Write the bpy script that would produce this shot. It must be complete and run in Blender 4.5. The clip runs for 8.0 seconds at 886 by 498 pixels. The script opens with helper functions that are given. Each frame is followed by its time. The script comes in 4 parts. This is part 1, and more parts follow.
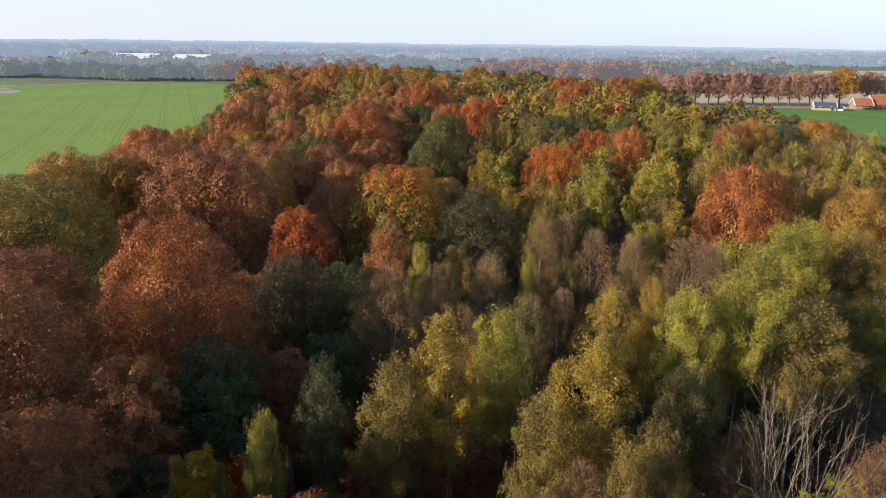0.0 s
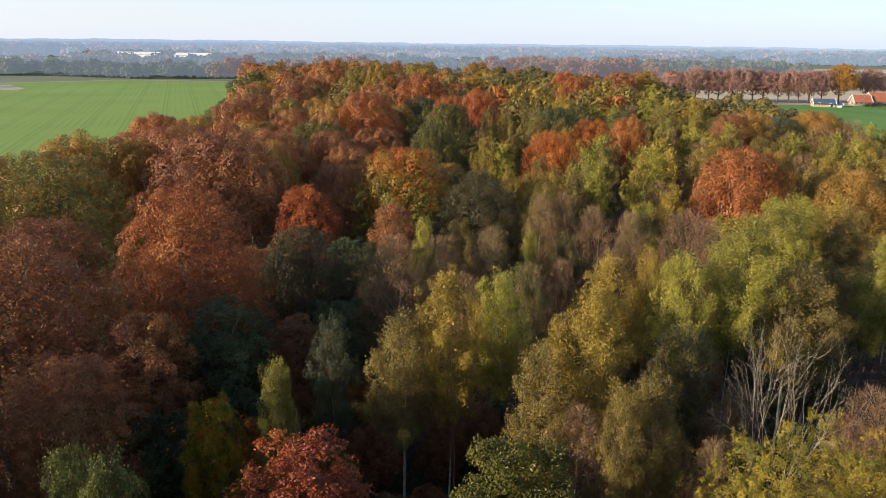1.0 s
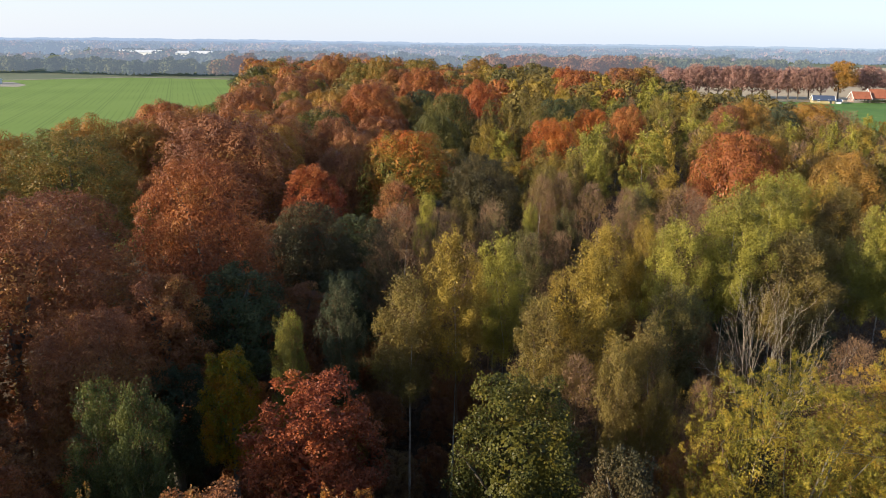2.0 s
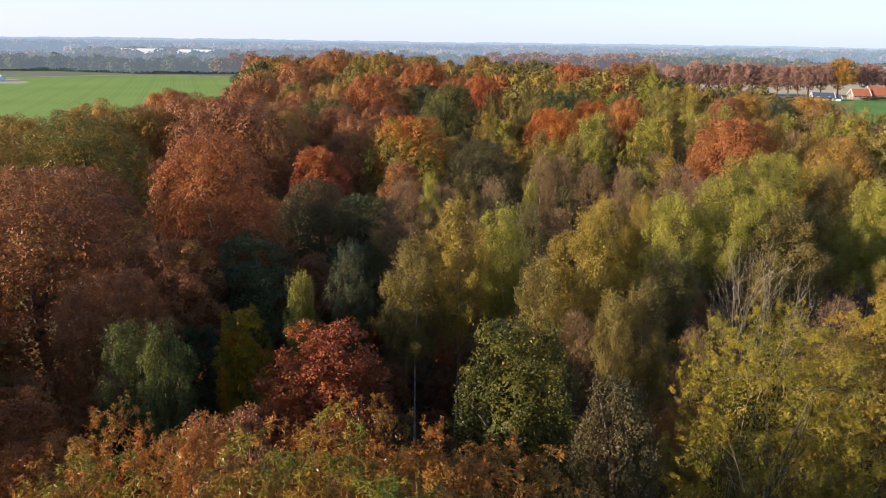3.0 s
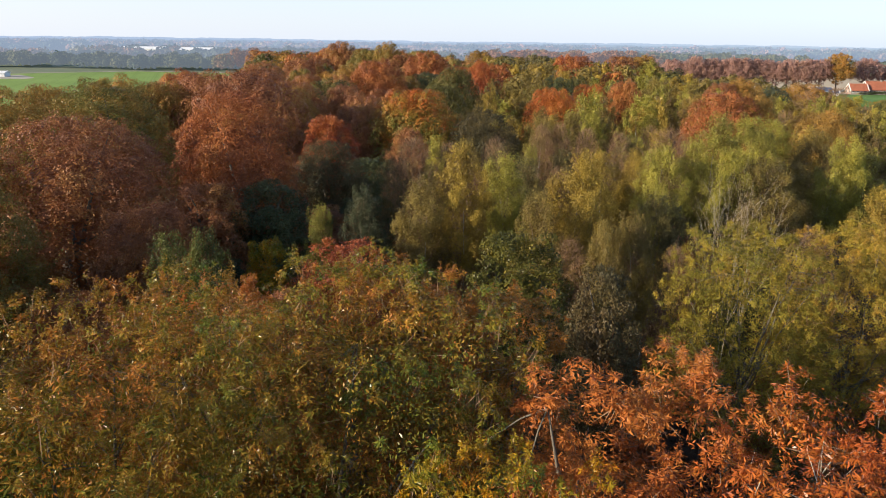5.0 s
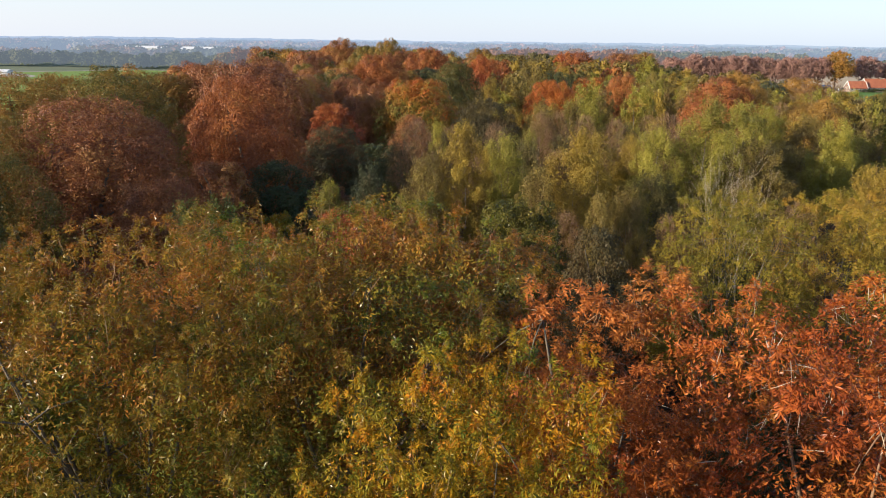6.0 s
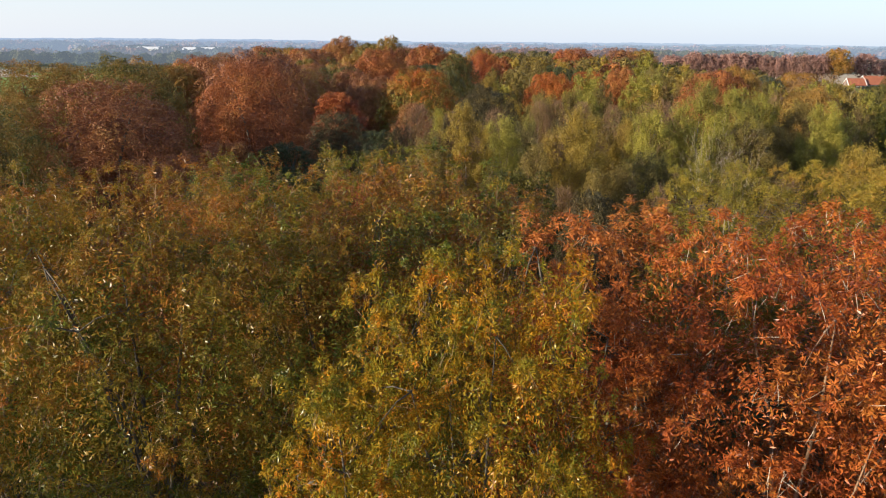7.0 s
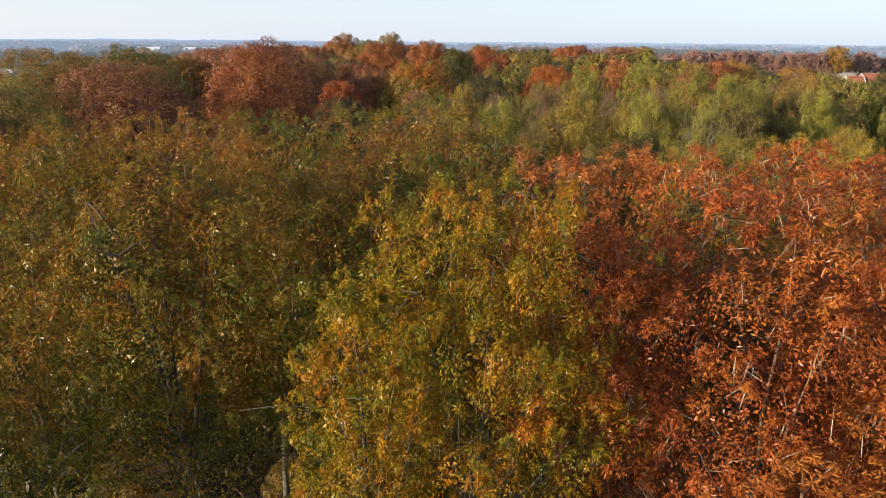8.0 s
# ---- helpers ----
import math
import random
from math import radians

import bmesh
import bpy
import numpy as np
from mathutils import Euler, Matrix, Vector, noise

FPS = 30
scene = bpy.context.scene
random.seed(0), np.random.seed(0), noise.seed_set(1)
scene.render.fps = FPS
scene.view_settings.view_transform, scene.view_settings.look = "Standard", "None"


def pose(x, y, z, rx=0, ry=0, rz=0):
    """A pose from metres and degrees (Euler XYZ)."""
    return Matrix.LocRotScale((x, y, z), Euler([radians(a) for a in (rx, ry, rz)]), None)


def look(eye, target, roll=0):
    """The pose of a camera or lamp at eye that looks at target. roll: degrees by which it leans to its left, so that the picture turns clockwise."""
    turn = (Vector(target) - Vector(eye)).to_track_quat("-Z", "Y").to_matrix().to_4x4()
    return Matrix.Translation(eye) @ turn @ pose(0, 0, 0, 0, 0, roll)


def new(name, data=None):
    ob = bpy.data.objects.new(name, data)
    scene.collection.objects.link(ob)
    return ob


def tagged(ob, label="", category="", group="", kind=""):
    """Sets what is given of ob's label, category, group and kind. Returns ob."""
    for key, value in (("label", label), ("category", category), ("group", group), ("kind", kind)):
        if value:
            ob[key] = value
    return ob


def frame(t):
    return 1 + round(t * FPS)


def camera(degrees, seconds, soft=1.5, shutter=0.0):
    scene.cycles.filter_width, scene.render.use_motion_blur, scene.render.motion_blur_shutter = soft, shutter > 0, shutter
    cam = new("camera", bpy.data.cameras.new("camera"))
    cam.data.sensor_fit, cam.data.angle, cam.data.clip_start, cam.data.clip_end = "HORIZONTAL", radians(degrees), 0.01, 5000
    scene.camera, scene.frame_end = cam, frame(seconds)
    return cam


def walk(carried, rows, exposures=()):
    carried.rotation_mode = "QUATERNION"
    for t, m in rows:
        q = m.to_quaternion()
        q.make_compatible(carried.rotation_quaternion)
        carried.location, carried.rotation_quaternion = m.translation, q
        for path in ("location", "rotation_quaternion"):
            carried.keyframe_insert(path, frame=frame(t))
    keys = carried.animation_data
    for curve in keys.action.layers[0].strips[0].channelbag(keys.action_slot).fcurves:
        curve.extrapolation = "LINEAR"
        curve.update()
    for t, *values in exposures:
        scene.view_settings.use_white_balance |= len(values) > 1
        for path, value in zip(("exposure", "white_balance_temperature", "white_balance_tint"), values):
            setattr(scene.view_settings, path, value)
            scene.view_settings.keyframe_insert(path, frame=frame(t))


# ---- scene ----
cam = camera(64.1, 8.0, soft=1.0)
METRES, EYE, TILT, LEAN, TURN = 21.5, 34.0, -16.3, -0.7, 0.0
ROWS = [
    (0.0, 0.0, 0.0, 0.0, 0.0, 0.0, -0.0),
    (0.5, -0.0046, -0.0403, -0.0495, 0.01, -0.01, -0.0),
    (1.0, -0.0094, -0.0823, -0.0996, 0.03, -0.02, -0.01),
    (1.5, -0.0148, -0.124, -0.1499, 0.04, -0.04, -0.02),
    (3.0, -0.0284, -0.2551, -0.2924, 0.12, -0.08, -0.08),
    (3.5, -0.0326, -0.2997, -0.3388, 0.14, -0.07, -0.1),
    (4.0, -0.037, -0.344, -0.3856, 0.15, -0.07, -0.09),
    (4.5, -0.0412, -0.3894, -0.4309, 0.17, -0.08, -0.1),
    (6.0, -0.0526, -0.5251, -0.5505, 0.21, -0.09, -0.06),
    (6.5, -0.054, -0.5689, -0.5899, 0.25, -0.07, 0.03),
    (7.0, -0.0549, -0.6111, -0.6314, 0.28, -0.04, 0.11),
    (7.5, -0.0564, -0.6523, -0.6724, 0.31, -0.03, 0.12),
    (8.0, -0.0581, -0.6955, -0.7138, 0.34, -0.0, 0.19),
]
walk(cam, [(t, pose(0, 0, EYE, TILT, LEAN, TURN) @ pose(METRES * x, METRES * y, METRES * z, 90 + pitch, roll, yaw)) for t, x, y, z, yaw, pitch, roll in ROWS], exposures=[(0.0, 0.52, 6150.0, 10.0), (4.0, 0.58, 6150.0, 10.0), (8.0, 0.47, 6150.0, 10.0)])

# ---- light ----
SUN_ELEV, SUN_AZ = 15.5, -111.0          # degrees; azimuth clockwise from +y
SUN_WAY = Vector((math.sin(radians(SUN_AZ)) * math.cos(radians(SUN_ELEV)),
                  math.cos(radians(SUN_AZ)) * math.cos(radians(SUN_ELEV)), math.sin(radians(SUN_ELEV))))
world = bpy.data.worlds.new("autumn_sky")
scene.world = world
world.use_nodes = True
wn = world.node_tree
sky = wn.nodes.new("ShaderNodeTexSky")
sky.sky_type, sky.sun_disc = "NISHITA", False
sky.sun_elevation, sky.sun_rotation = radians(SUN_ELEV), radians(SUN_AZ)
sky.air_density, sky.dust_density, sky.ozone_density = 1.0, 0.4, 2.5
wn.nodes["Background"].inputs["Strength"].default_value = 0.16
veil = wn.nodes.new("ShaderNodeMixRGB")
veil.blend_type = "MULTIPLY"
veil.inputs[0].default_value, veil.inputs[2].default_value = 1.0, (1.0, .97, .98, 1)
wn.links.new(sky.outputs[0], veil.inputs[1])
# bright autumn haze that thins out overhead, whiter towards the sun
where, split, haze = wn.nodes.new("ShaderNodeTexCoord"), wn.nodes.new("ShaderNodeSeparateXYZ"), wn.nodes.new("ShaderNodeMixRGB")
depth, thin, cover = wn.nodes.new("ShaderNodeMath"), wn.nodes.new("ShaderNodeMath"), wn.nodes.new("ShaderNodeMath")
depth.operation, thin.operation, cover.operation = "SUBTRACT", "POWER", "MULTIPLY"
depth.inputs[0].default_value, thin.inputs[1].default_value, cover.inputs[1].default_value = 1.0, 4.0, 0.85
depth.use_clamp = True
wn.links.new(where.outputs["Generated"], split.inputs[0])
wn.links.new(split.outputs[2], depth.inputs[1])
wn.links.new(depth.outputs[0], thin.inputs[0])
wn.links.new(thin.outputs[0], cover.inputs[0])
wn.links.new(cover.outputs[0], haze.inputs[0])
wn.links.new(veil.outputs[0], haze.inputs[1])
toward, warm = wn.nodes.new("ShaderNodeMapRange"), wn.nodes.new("ShaderNodeMixRGB")
toward.inputs[1].default_value, toward.inputs[2].default_value = .55, -.65
wn.links.new(split.outputs[0], toward.inputs[0])
wn.links.new(toward.outputs[0], warm.inputs[0])
warm.inputs[1].default_value, warm.inputs[2].default_value = (3.2, 3.62, 4.25, 1), (4.0, 4.1, 4.38, 1)
wn.links.new(warm.outputs[0], haze.inputs[2])
wn.links.new(haze.outputs[0], wn.nodes["Background"].inputs["Color"])

sun = new("sun", bpy.data.lights.new("sun", "SUN"))
sun.data.energy, sun.data.angle, sun.data.color = 6.5, radians(0.8), (1.0, 0.84, 0.62)
sun.matrix_world = look(SUN_WAY * 200, (0, 0, 0))


# ---- materials ----
def material(name):
    m = bpy.data.materials.new(name)
    m.use_nodes = True
    m.node_tree.nodes.clear()
    return m, m.node_tree.nodes, m.node_tree.links


def ramp_node(nodes, cols):
    r = nodes.new("ShaderNodeValToRGB")
    e = r.color_ramp.elements
    while len(e) < len(cols):
        e.new(0.5)
    for i, c in enumerate(cols):
        e[i].position = 0.12 + 0.76 * i / max(1, len(cols) - 1)
        e[i].color = (*c, 1)
    return r


def maths(nodes, links, op, a, b):
    n = nodes.new("ShaderNodeMath")
    n.operation = op
    for i, v in enumerate((a, b)):
        if isinstance(v, (int, float)):
            n.inputs[i].default_value = v
        else:
            links.new(v, n.inputs[i])
    return n.outputs[0]


def leaf_mat(name, cols, through_leaf=0.25, patch=0.3, gloss=0.42, tree=0.35, crest=0.0, sheen=0.15):
    """Foliage: hue varies from leaf to leaf, from bough to bough and from tree to tree; crest: how far the colours move
    along the ramp towards the top, for turned leaves and for painted lit tips.
    """
    m, n, l = material(name)
    out = n.new("ShaderNodeOutputMaterial")
    geo, info, tc = n.new("ShaderNodeNewGeometry"), n.new("ShaderNodeObjectInfo"), n.new("ShaderNodeTexCoord")
    shift = n.new("ShaderNodeVectorMath")
    shift.operation = "ADD"
    l.new(tc.outputs["Object"], shift.inputs[0])
    l.new(maths(n, l, "MULTIPLY", info.outputs["Random"], 50.0), shift.inputs[1])
    noi = n.new("ShaderNodeTexNoise")
    noi.inputs["Scale"].default_value, noi.inputs["Detail"].default_value, noi.inputs["Roughness"].default_value = patch, 4, .62
    l.new(shift.outputs[0], noi.inputs["Vector"])
    a = maths(n, l, "MULTIPLY", maths(n, l, "SUBTRACT", noi.outputs["Fac"], 0.5), 2.2)
    b = maths(n, l, "MULTIPLY", maths(n, l, "SUBTRACT", geo.outputs["Random Per Island"], 0.5), 0.28)
    c = maths(n, l, "MULTIPLY", maths(n, l, "SUBTRACT", info.outputs["Random"], 0.5), tree)
    f = maths(n, l, "ADD", maths(n, l, "ADD", a, b), maths(n, l, "ADD", c, 0.5))
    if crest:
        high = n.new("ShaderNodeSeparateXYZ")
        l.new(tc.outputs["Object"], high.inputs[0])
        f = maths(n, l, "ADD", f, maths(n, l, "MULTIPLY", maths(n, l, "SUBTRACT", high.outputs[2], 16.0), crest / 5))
    r = ramp_node(n, cols)
    l.new(f, r.inputs[0])
    hsv = n.new("ShaderNodeHueSaturation")
    # a second, finer lottery for how light each leaf is
    v = maths(n, l, "FRACT", maths(n, l, "MULTIPLY", geo.outputs["Random Per Island"], 37.0), 0)
    l.new(maths(n, l, "ADD", maths(n, l, "MULTIPLY", v, 0.36), 0.82), hsv.inputs["Value"])
    hsv.inputs["Saturation"].default_value = 1.04
    l.new(r.outputs[0], hsv.inputs["Color"])
    p = n.new("ShaderNodeBsdfPrincipled")
    p.inputs["Roughness"].default_value = gloss
    p.inputs["Specular IOR Level"].default_value = sheen
    t = n.new("ShaderNodeBsdfTranslucent")
    mix = n.new("ShaderNodeMixShader")
    mix.inputs[0].default_value = through_leaf
    l.new(hsv.outputs[0], p.inputs["Base Color"])
    l.new(hsv.outputs[0], t.inputs["Color"])
    l.new(p.outputs[0], mix.inputs[1])
    l.new(t.outputs[0], mix.inputs[2])
    l.new(mix.outputs[0], out.inputs[0])
    return m


def plain_mat(name, cols, scale=1.0, rough=0.8, bump=0.3, detail=6.0, stretch=(1, 1, 1), fine=9.0):
    """A surface with variation at two scales and a fine relief."""
    m, n, l = material(name)
    out, p, tc = n.new("ShaderNodeOutputMaterial"), n.new("ShaderNodeBsdfPrincipled"), n.new("ShaderNodeTexCoord")
    mp = n.new("ShaderNodeMapping")
    mp.inputs["Scale"].default_value = stretch
    l.new(tc.outputs["Object"], mp.inputs[0])
    n1, n2 = n.new("ShaderNodeTexNoise"), n.new("ShaderNodeTexNoise")
    n1.inputs["Scale"].default_value, n1.inputs["Detail"].default_value = scale, detail
    n2.inputs["Scale"].default_value, n2.inputs["Detail"].default_value = scale * fine, 4
    l.new(mp.outputs[0], n1.inputs["Vector"])
    l.new(mp.outputs[0], n2.inputs["Vector"])
    f = maths(n, l, "ADD", maths(n, l, "MULTIPLY", n1.outputs["Fac"], 1.2), maths(n, l, "MULTIPLY", n2.outputs["Fac"], 0.8))
    r = ramp_node(n, cols)
    l.new(maths(n, l, "SUBTRACT", f, 0.5), r.inputs[0])
    l.new(r.outputs[0], p.inputs["Base Color"])
    p.inputs["Roughness"].default_value = rough
    p.inputs["Specular IOR Level"].default_value = 0.25
    b = n.new("ShaderNodeBump")
    b.inputs["Strength"].default_value = bump
    b.inputs["Distance"].default_value = 0.05
    l.new(n2.outputs["Fac"], b.inputs["Height"])
    l.new(b.outputs[0], p.inputs["Normal"])
    l.new(p.outputs[0], out.inputs[0])
    return m


LEAF = {
    "red_oak": leaf_mat("leaf_red_oak", [(.25, .066, .027), (.36, .1, .033), (.41, .136, .038), (.43, .185, .046)], patch=.6, tree=.15, gloss=.3, sheen=.17),
    "rust": leaf_mat("leaf_rust", [(.225, .084, .042), (.32, .117, .048), (.38, .152, .054), (.39, .195, .062)]),
    "crimson": leaf_mat("leaf_crimson", [(.23, .066, .034), (.33, .1, .042), (.4, .15, .05)], crest=.3),
    "orange": leaf_mat("leaf_orange", [(.3, .09, .034), (.39, .128, .04), (.43, .175, .05)]),
    "brown_oak": leaf_mat("leaf_brown_oak", [(.195, .087, .05), (.275, .118, .058), (.33, .15, .062), (.315, .172, .06)]),
    "golden": leaf_mat("leaf_golden", [(.22, .135, .042), (.32, .185, .05), (.37, .185, .052)]),
    # purple-brown paled towards mauve, distance haze put into the leaf colour
    "purple_oak": leaf_mat("leaf_purple_oak", [(.3, .175, .145), (.38, .22, .175), (.43, .26, .19)]),
    "olive": leaf_mat("leaf_olive", [(.12, .115, .036), (.205, .158, .043), (.285, .18, .05), (.325, .16, .048)], patch=.6),
    "turning": leaf_mat("leaf_turning", [(.08, .11, .018), (.165, .15, .024), (.29, .175, .03), (.35, .135, .034)], patch=.55, tree=.15, gloss=.3, sheen=.17, crest=.12),
    "russet": leaf_mat("leaf_russet", [(.15, .11, .028), (.28, .14, .036), (.38, .155, .04), (.4, .12, .045)], patch=.55, tree=.15, gloss=.3, sheen=.17),
    "yellow_oak": leaf_mat("leaf_yellow_oak", [(.11, .13, .021), (.24, .188, .023), (.37, .197, .023), (.42, .145, .028)], patch=.7, tree=.1, gloss=.3, sheen=.17),
    "two_tone": leaf_mat("leaf_two_tone", [(.13, .135, .035), (.2, .18, .04), (.34, .17, .04), (.4, .115, .036)], patch=.5, tree=.1, crest=.34),
    "lime_oak": leaf_mat("leaf_lime_oak", [(.13, .12, .028), (.24, .2, .036), (.35, .26, .044), (.37, .22, .044)], patch=.5),
    "green_oak": leaf_mat("leaf_green_oak", [(.07, .068, .025), (.11, .1, .03), (.15, .126, .036)]),
    # crest paints the sunlit yellow top over a dark crown
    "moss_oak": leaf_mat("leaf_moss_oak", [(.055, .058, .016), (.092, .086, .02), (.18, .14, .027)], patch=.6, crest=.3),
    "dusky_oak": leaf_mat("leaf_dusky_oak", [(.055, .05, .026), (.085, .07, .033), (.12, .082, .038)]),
    "dark_green": leaf_mat("leaf_dark_green", [(.052, .06, .03), (.078, .086, .038), (.105, .11, .045)]),
    "birch_green": leaf_mat("leaf_birch_green", [(.165, .146, .04), (.275, .241, .05), (.365, .314, .065)]),
    "birch_yellow": leaf_mat("leaf_birch_yellow", [(.185, .123, .037), (.29, .203, .046), (.36, .253, .053)]),
    # shaded body and lit tip are both painted, by height
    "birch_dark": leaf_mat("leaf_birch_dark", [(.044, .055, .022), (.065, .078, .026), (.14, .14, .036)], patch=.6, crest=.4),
    "birch_olive": leaf_mat("leaf_birch_olive", [(.124, .086, .038), (.185, .138, .044), (.245, .182, .053)]),
    # darker than birch_olive: shade below the crowns put into the leaf colour
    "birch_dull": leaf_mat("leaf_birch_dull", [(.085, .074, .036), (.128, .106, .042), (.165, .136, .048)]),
    "birch_brown": leaf_mat("leaf_birch_brown", [(.13, .076, .048), (.2, .115, .06), (.25, .16, .064)]),
    "willow": leaf_mat("leaf_willow", [(.06, .066, .038), (.088, .094, .05), (.075, .085, .04)]),
}
UNDER = leaf_mat("leaf_undergrowth", [(.075, .05, .032), (.12, .074, .042), (.15, .092, .048)])
BARK = plain_mat("oak_bark", [(.06, .05, .04), (.12, .1, .075), (.17, .15, .11)], 2.0, .9, .6, stretch=(1, 1, .25))
BIRCH_BARK = plain_mat("birch_bark", [(.12, .1, .075), (.28, .25, .2), (.42, .39, .33)], 1.6, .7, .3, stretch=(1, 1, 2.5))
PALE_BARK = plain_mat("pale_bark", [(.27, .21, .145), (.4, .325, .24), (.5, .42, .31)], 2.0, .8, .4)
TWIG = plain_mat("brown_twigs", [(.14, .08, .05), (.22, .13, .076), (.28, .18, .1)], .6, .85, .1)
LITTER = plain_mat("leaf_litter", [(.05, .036, .025), (.09, .06, .038), (.13, .08, .045)], .25, .95, .6)
MEADOW = plain_mat("rough_grass", [(.12, .15, .08), (.16, .18, .1), (.2, .2, .12)], .02, .95, .3, fine=12)
STUBBLE = plain_mat("pale_stubble", [(.38, .29, .18), (.48, .37, .23), (.52, .42, .28)], .02, .95, .2)
TRACK = plain_mat("sandy_track", [(.28, .23, .17), (.4, .34, .26), (.45, .4, .32)], .2, .95, .3)


def crop_mat(name, cols, heading, gap, wide):
    """Young crop: drilled rows with wheel ruts pressed through at even gaps."""
    m, n, l = material(name)
    out, p, tc = n.new("ShaderNodeOutputMaterial"), n.new("ShaderNodeBsdfPrincipled"), n.new("ShaderNodeTexCoord")
    mp = n.new("ShaderNodeMapping")
    mp.inputs["Rotation"].default_value = (0, 0, radians(heading))
    l.new(tc.outputs["Object"], mp.inputs[0])
    n1 = n.new("ShaderNodeTexNoise")
    n1.inputs["Scale"].default_value, n1.inputs["Detail"].default_value = .018, 7
    l.new(tc.outputs["Object"], n1.inputs["Vector"])
    n2 = n.new("ShaderNodeTexNoise")
    n2.inputs["Scale"].default_value, n2.inputs["Detail"].default_value = 1.2, 4
    l.new(tc.outputs["Object"], n2.inputs["Vector"])
    r = ramp_node(n, cols)
    l.new(maths(n, l, "ADD", maths(n, l, "MULTIPLY", n1.outputs["Fac"], .7), maths(n, l, "MULTIPLY", n2.outputs["Fac"], .3)), r.inputs[0])
    sep = n.new("ShaderNodeSeparateXYZ")
    l.new(mp.outputs[0], sep.inputs[0])
    wob = maths(n, l, "MULTIPLY", n1.outputs["Fac"], 1.6)
    u = maths(n, l, "FRACT", maths(n, l, "DIVIDE", maths(n, l, "ADD", sep.outputs[0], wob), gap), 0)
    rut = maths(n, l, "ADD", maths(n, l, "LESS_THAN", maths(n, l, "ABSOLUTE", maths(n, l, "SUBTRACT", u, .42), 0), wide / gap),
                maths(n, l, "LESS_THAN", maths(n, l, "ABSOLUTE", maths(n, l, "SUBTRACT", u, .54), 0), wide / gap))
    # drilled rows between the ruts, patchy along their length
    row = maths(n, l, "LESS_THAN", maths(n, l, "FRACT", maths(n, l, "DIVIDE", maths(n, l, "ADD", sep.outputs[0], wob), gap / 5), 0), .22)
    n3 = n.new("ShaderNodeTexNoise")
    n3.inputs["Scale"].default_value, n3.inputs["Detail"].default_value = .03, 3
    l.new(tc.outputs["Object"], n3.inputs["Vector"])
    thin = maths(n, l, "MULTIPLY", row, maths(n, l, "MULTIPLY", maths(n, l, "SUBTRACT", n3.outputs["Fac"], .38), 1.1))
    mx = n.new("ShaderNodeMixRGB")
    mx.use_clamp = True
    mx.inputs[2].default_value = (.08, .12, .035, 1)
    l.new(maths(n, l, "MAXIMUM", thin, maths(n, l, "MULTIPLY", rut, maths(n, l, "MULTIPLY", n2.outputs["Fac"], .7))), mx.inputs[0])
    l.new(r.outputs[0], mx.inputs[1])
    l.new(mx.outputs[0], p.inputs["Base Color"])
    p.inputs["Roughness"].default_value = .95
    p.inputs["Specular IOR Level"].default_value = .08
    l.new(p.outputs[0], out.inputs[0])
    return m


CROP = crop_mat("young_crop", [(.17, .245, .058), (.215, .3, .072), (.26, .34, .092)], -20, 14.0, .26)
PASTURE = plain_mat("green_pasture", [(.08, .16, .03), (.11, .21, .035), (.15, .25, .05)], .03, .9, .2)


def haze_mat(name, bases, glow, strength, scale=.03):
    """Far distance, its haze of bright air put into the material: mixed tree colours under a faint added glow."""
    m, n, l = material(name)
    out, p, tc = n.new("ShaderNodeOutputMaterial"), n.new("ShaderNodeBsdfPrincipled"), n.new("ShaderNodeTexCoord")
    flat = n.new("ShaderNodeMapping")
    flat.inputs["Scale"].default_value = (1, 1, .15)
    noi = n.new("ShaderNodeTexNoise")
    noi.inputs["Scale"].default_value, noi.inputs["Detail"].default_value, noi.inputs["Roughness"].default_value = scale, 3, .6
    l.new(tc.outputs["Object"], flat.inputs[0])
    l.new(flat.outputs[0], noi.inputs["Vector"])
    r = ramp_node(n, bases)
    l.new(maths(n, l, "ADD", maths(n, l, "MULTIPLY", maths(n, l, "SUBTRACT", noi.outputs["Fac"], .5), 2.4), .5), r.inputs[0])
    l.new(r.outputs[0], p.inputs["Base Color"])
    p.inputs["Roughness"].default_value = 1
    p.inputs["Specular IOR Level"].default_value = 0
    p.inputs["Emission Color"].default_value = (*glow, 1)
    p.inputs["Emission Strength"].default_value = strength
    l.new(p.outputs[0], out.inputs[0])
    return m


# ---- mesh helpers ----
def quads_mesh(name, verts):
    """verts: an array n x 4 x 3; one loose four-cornered leaf for each row."""
    n = len(verts)
    me = bpy.data.meshes.new(name)
    me.vertices.add(4 * n)
    me.vertices.foreach_set("co", np.asarray(verts, dtype=np.float32).ravel())
    me.loops.add(4 * n)
    me.loops.foreach_set("vertex_index", np.arange(4 * n, dtype=np.int32))
    me.polygons.add(n)
    me.polygons.foreach_set("loop_start", np.arange(0, 4 * n, 4, dtype=np.int32))
    me.update(calc_edges=True)
    me.validate()
    return me


def unit(v):
    return v / np.maximum(np.linalg.norm(v, axis=1, keepdims=True), 1e-6)


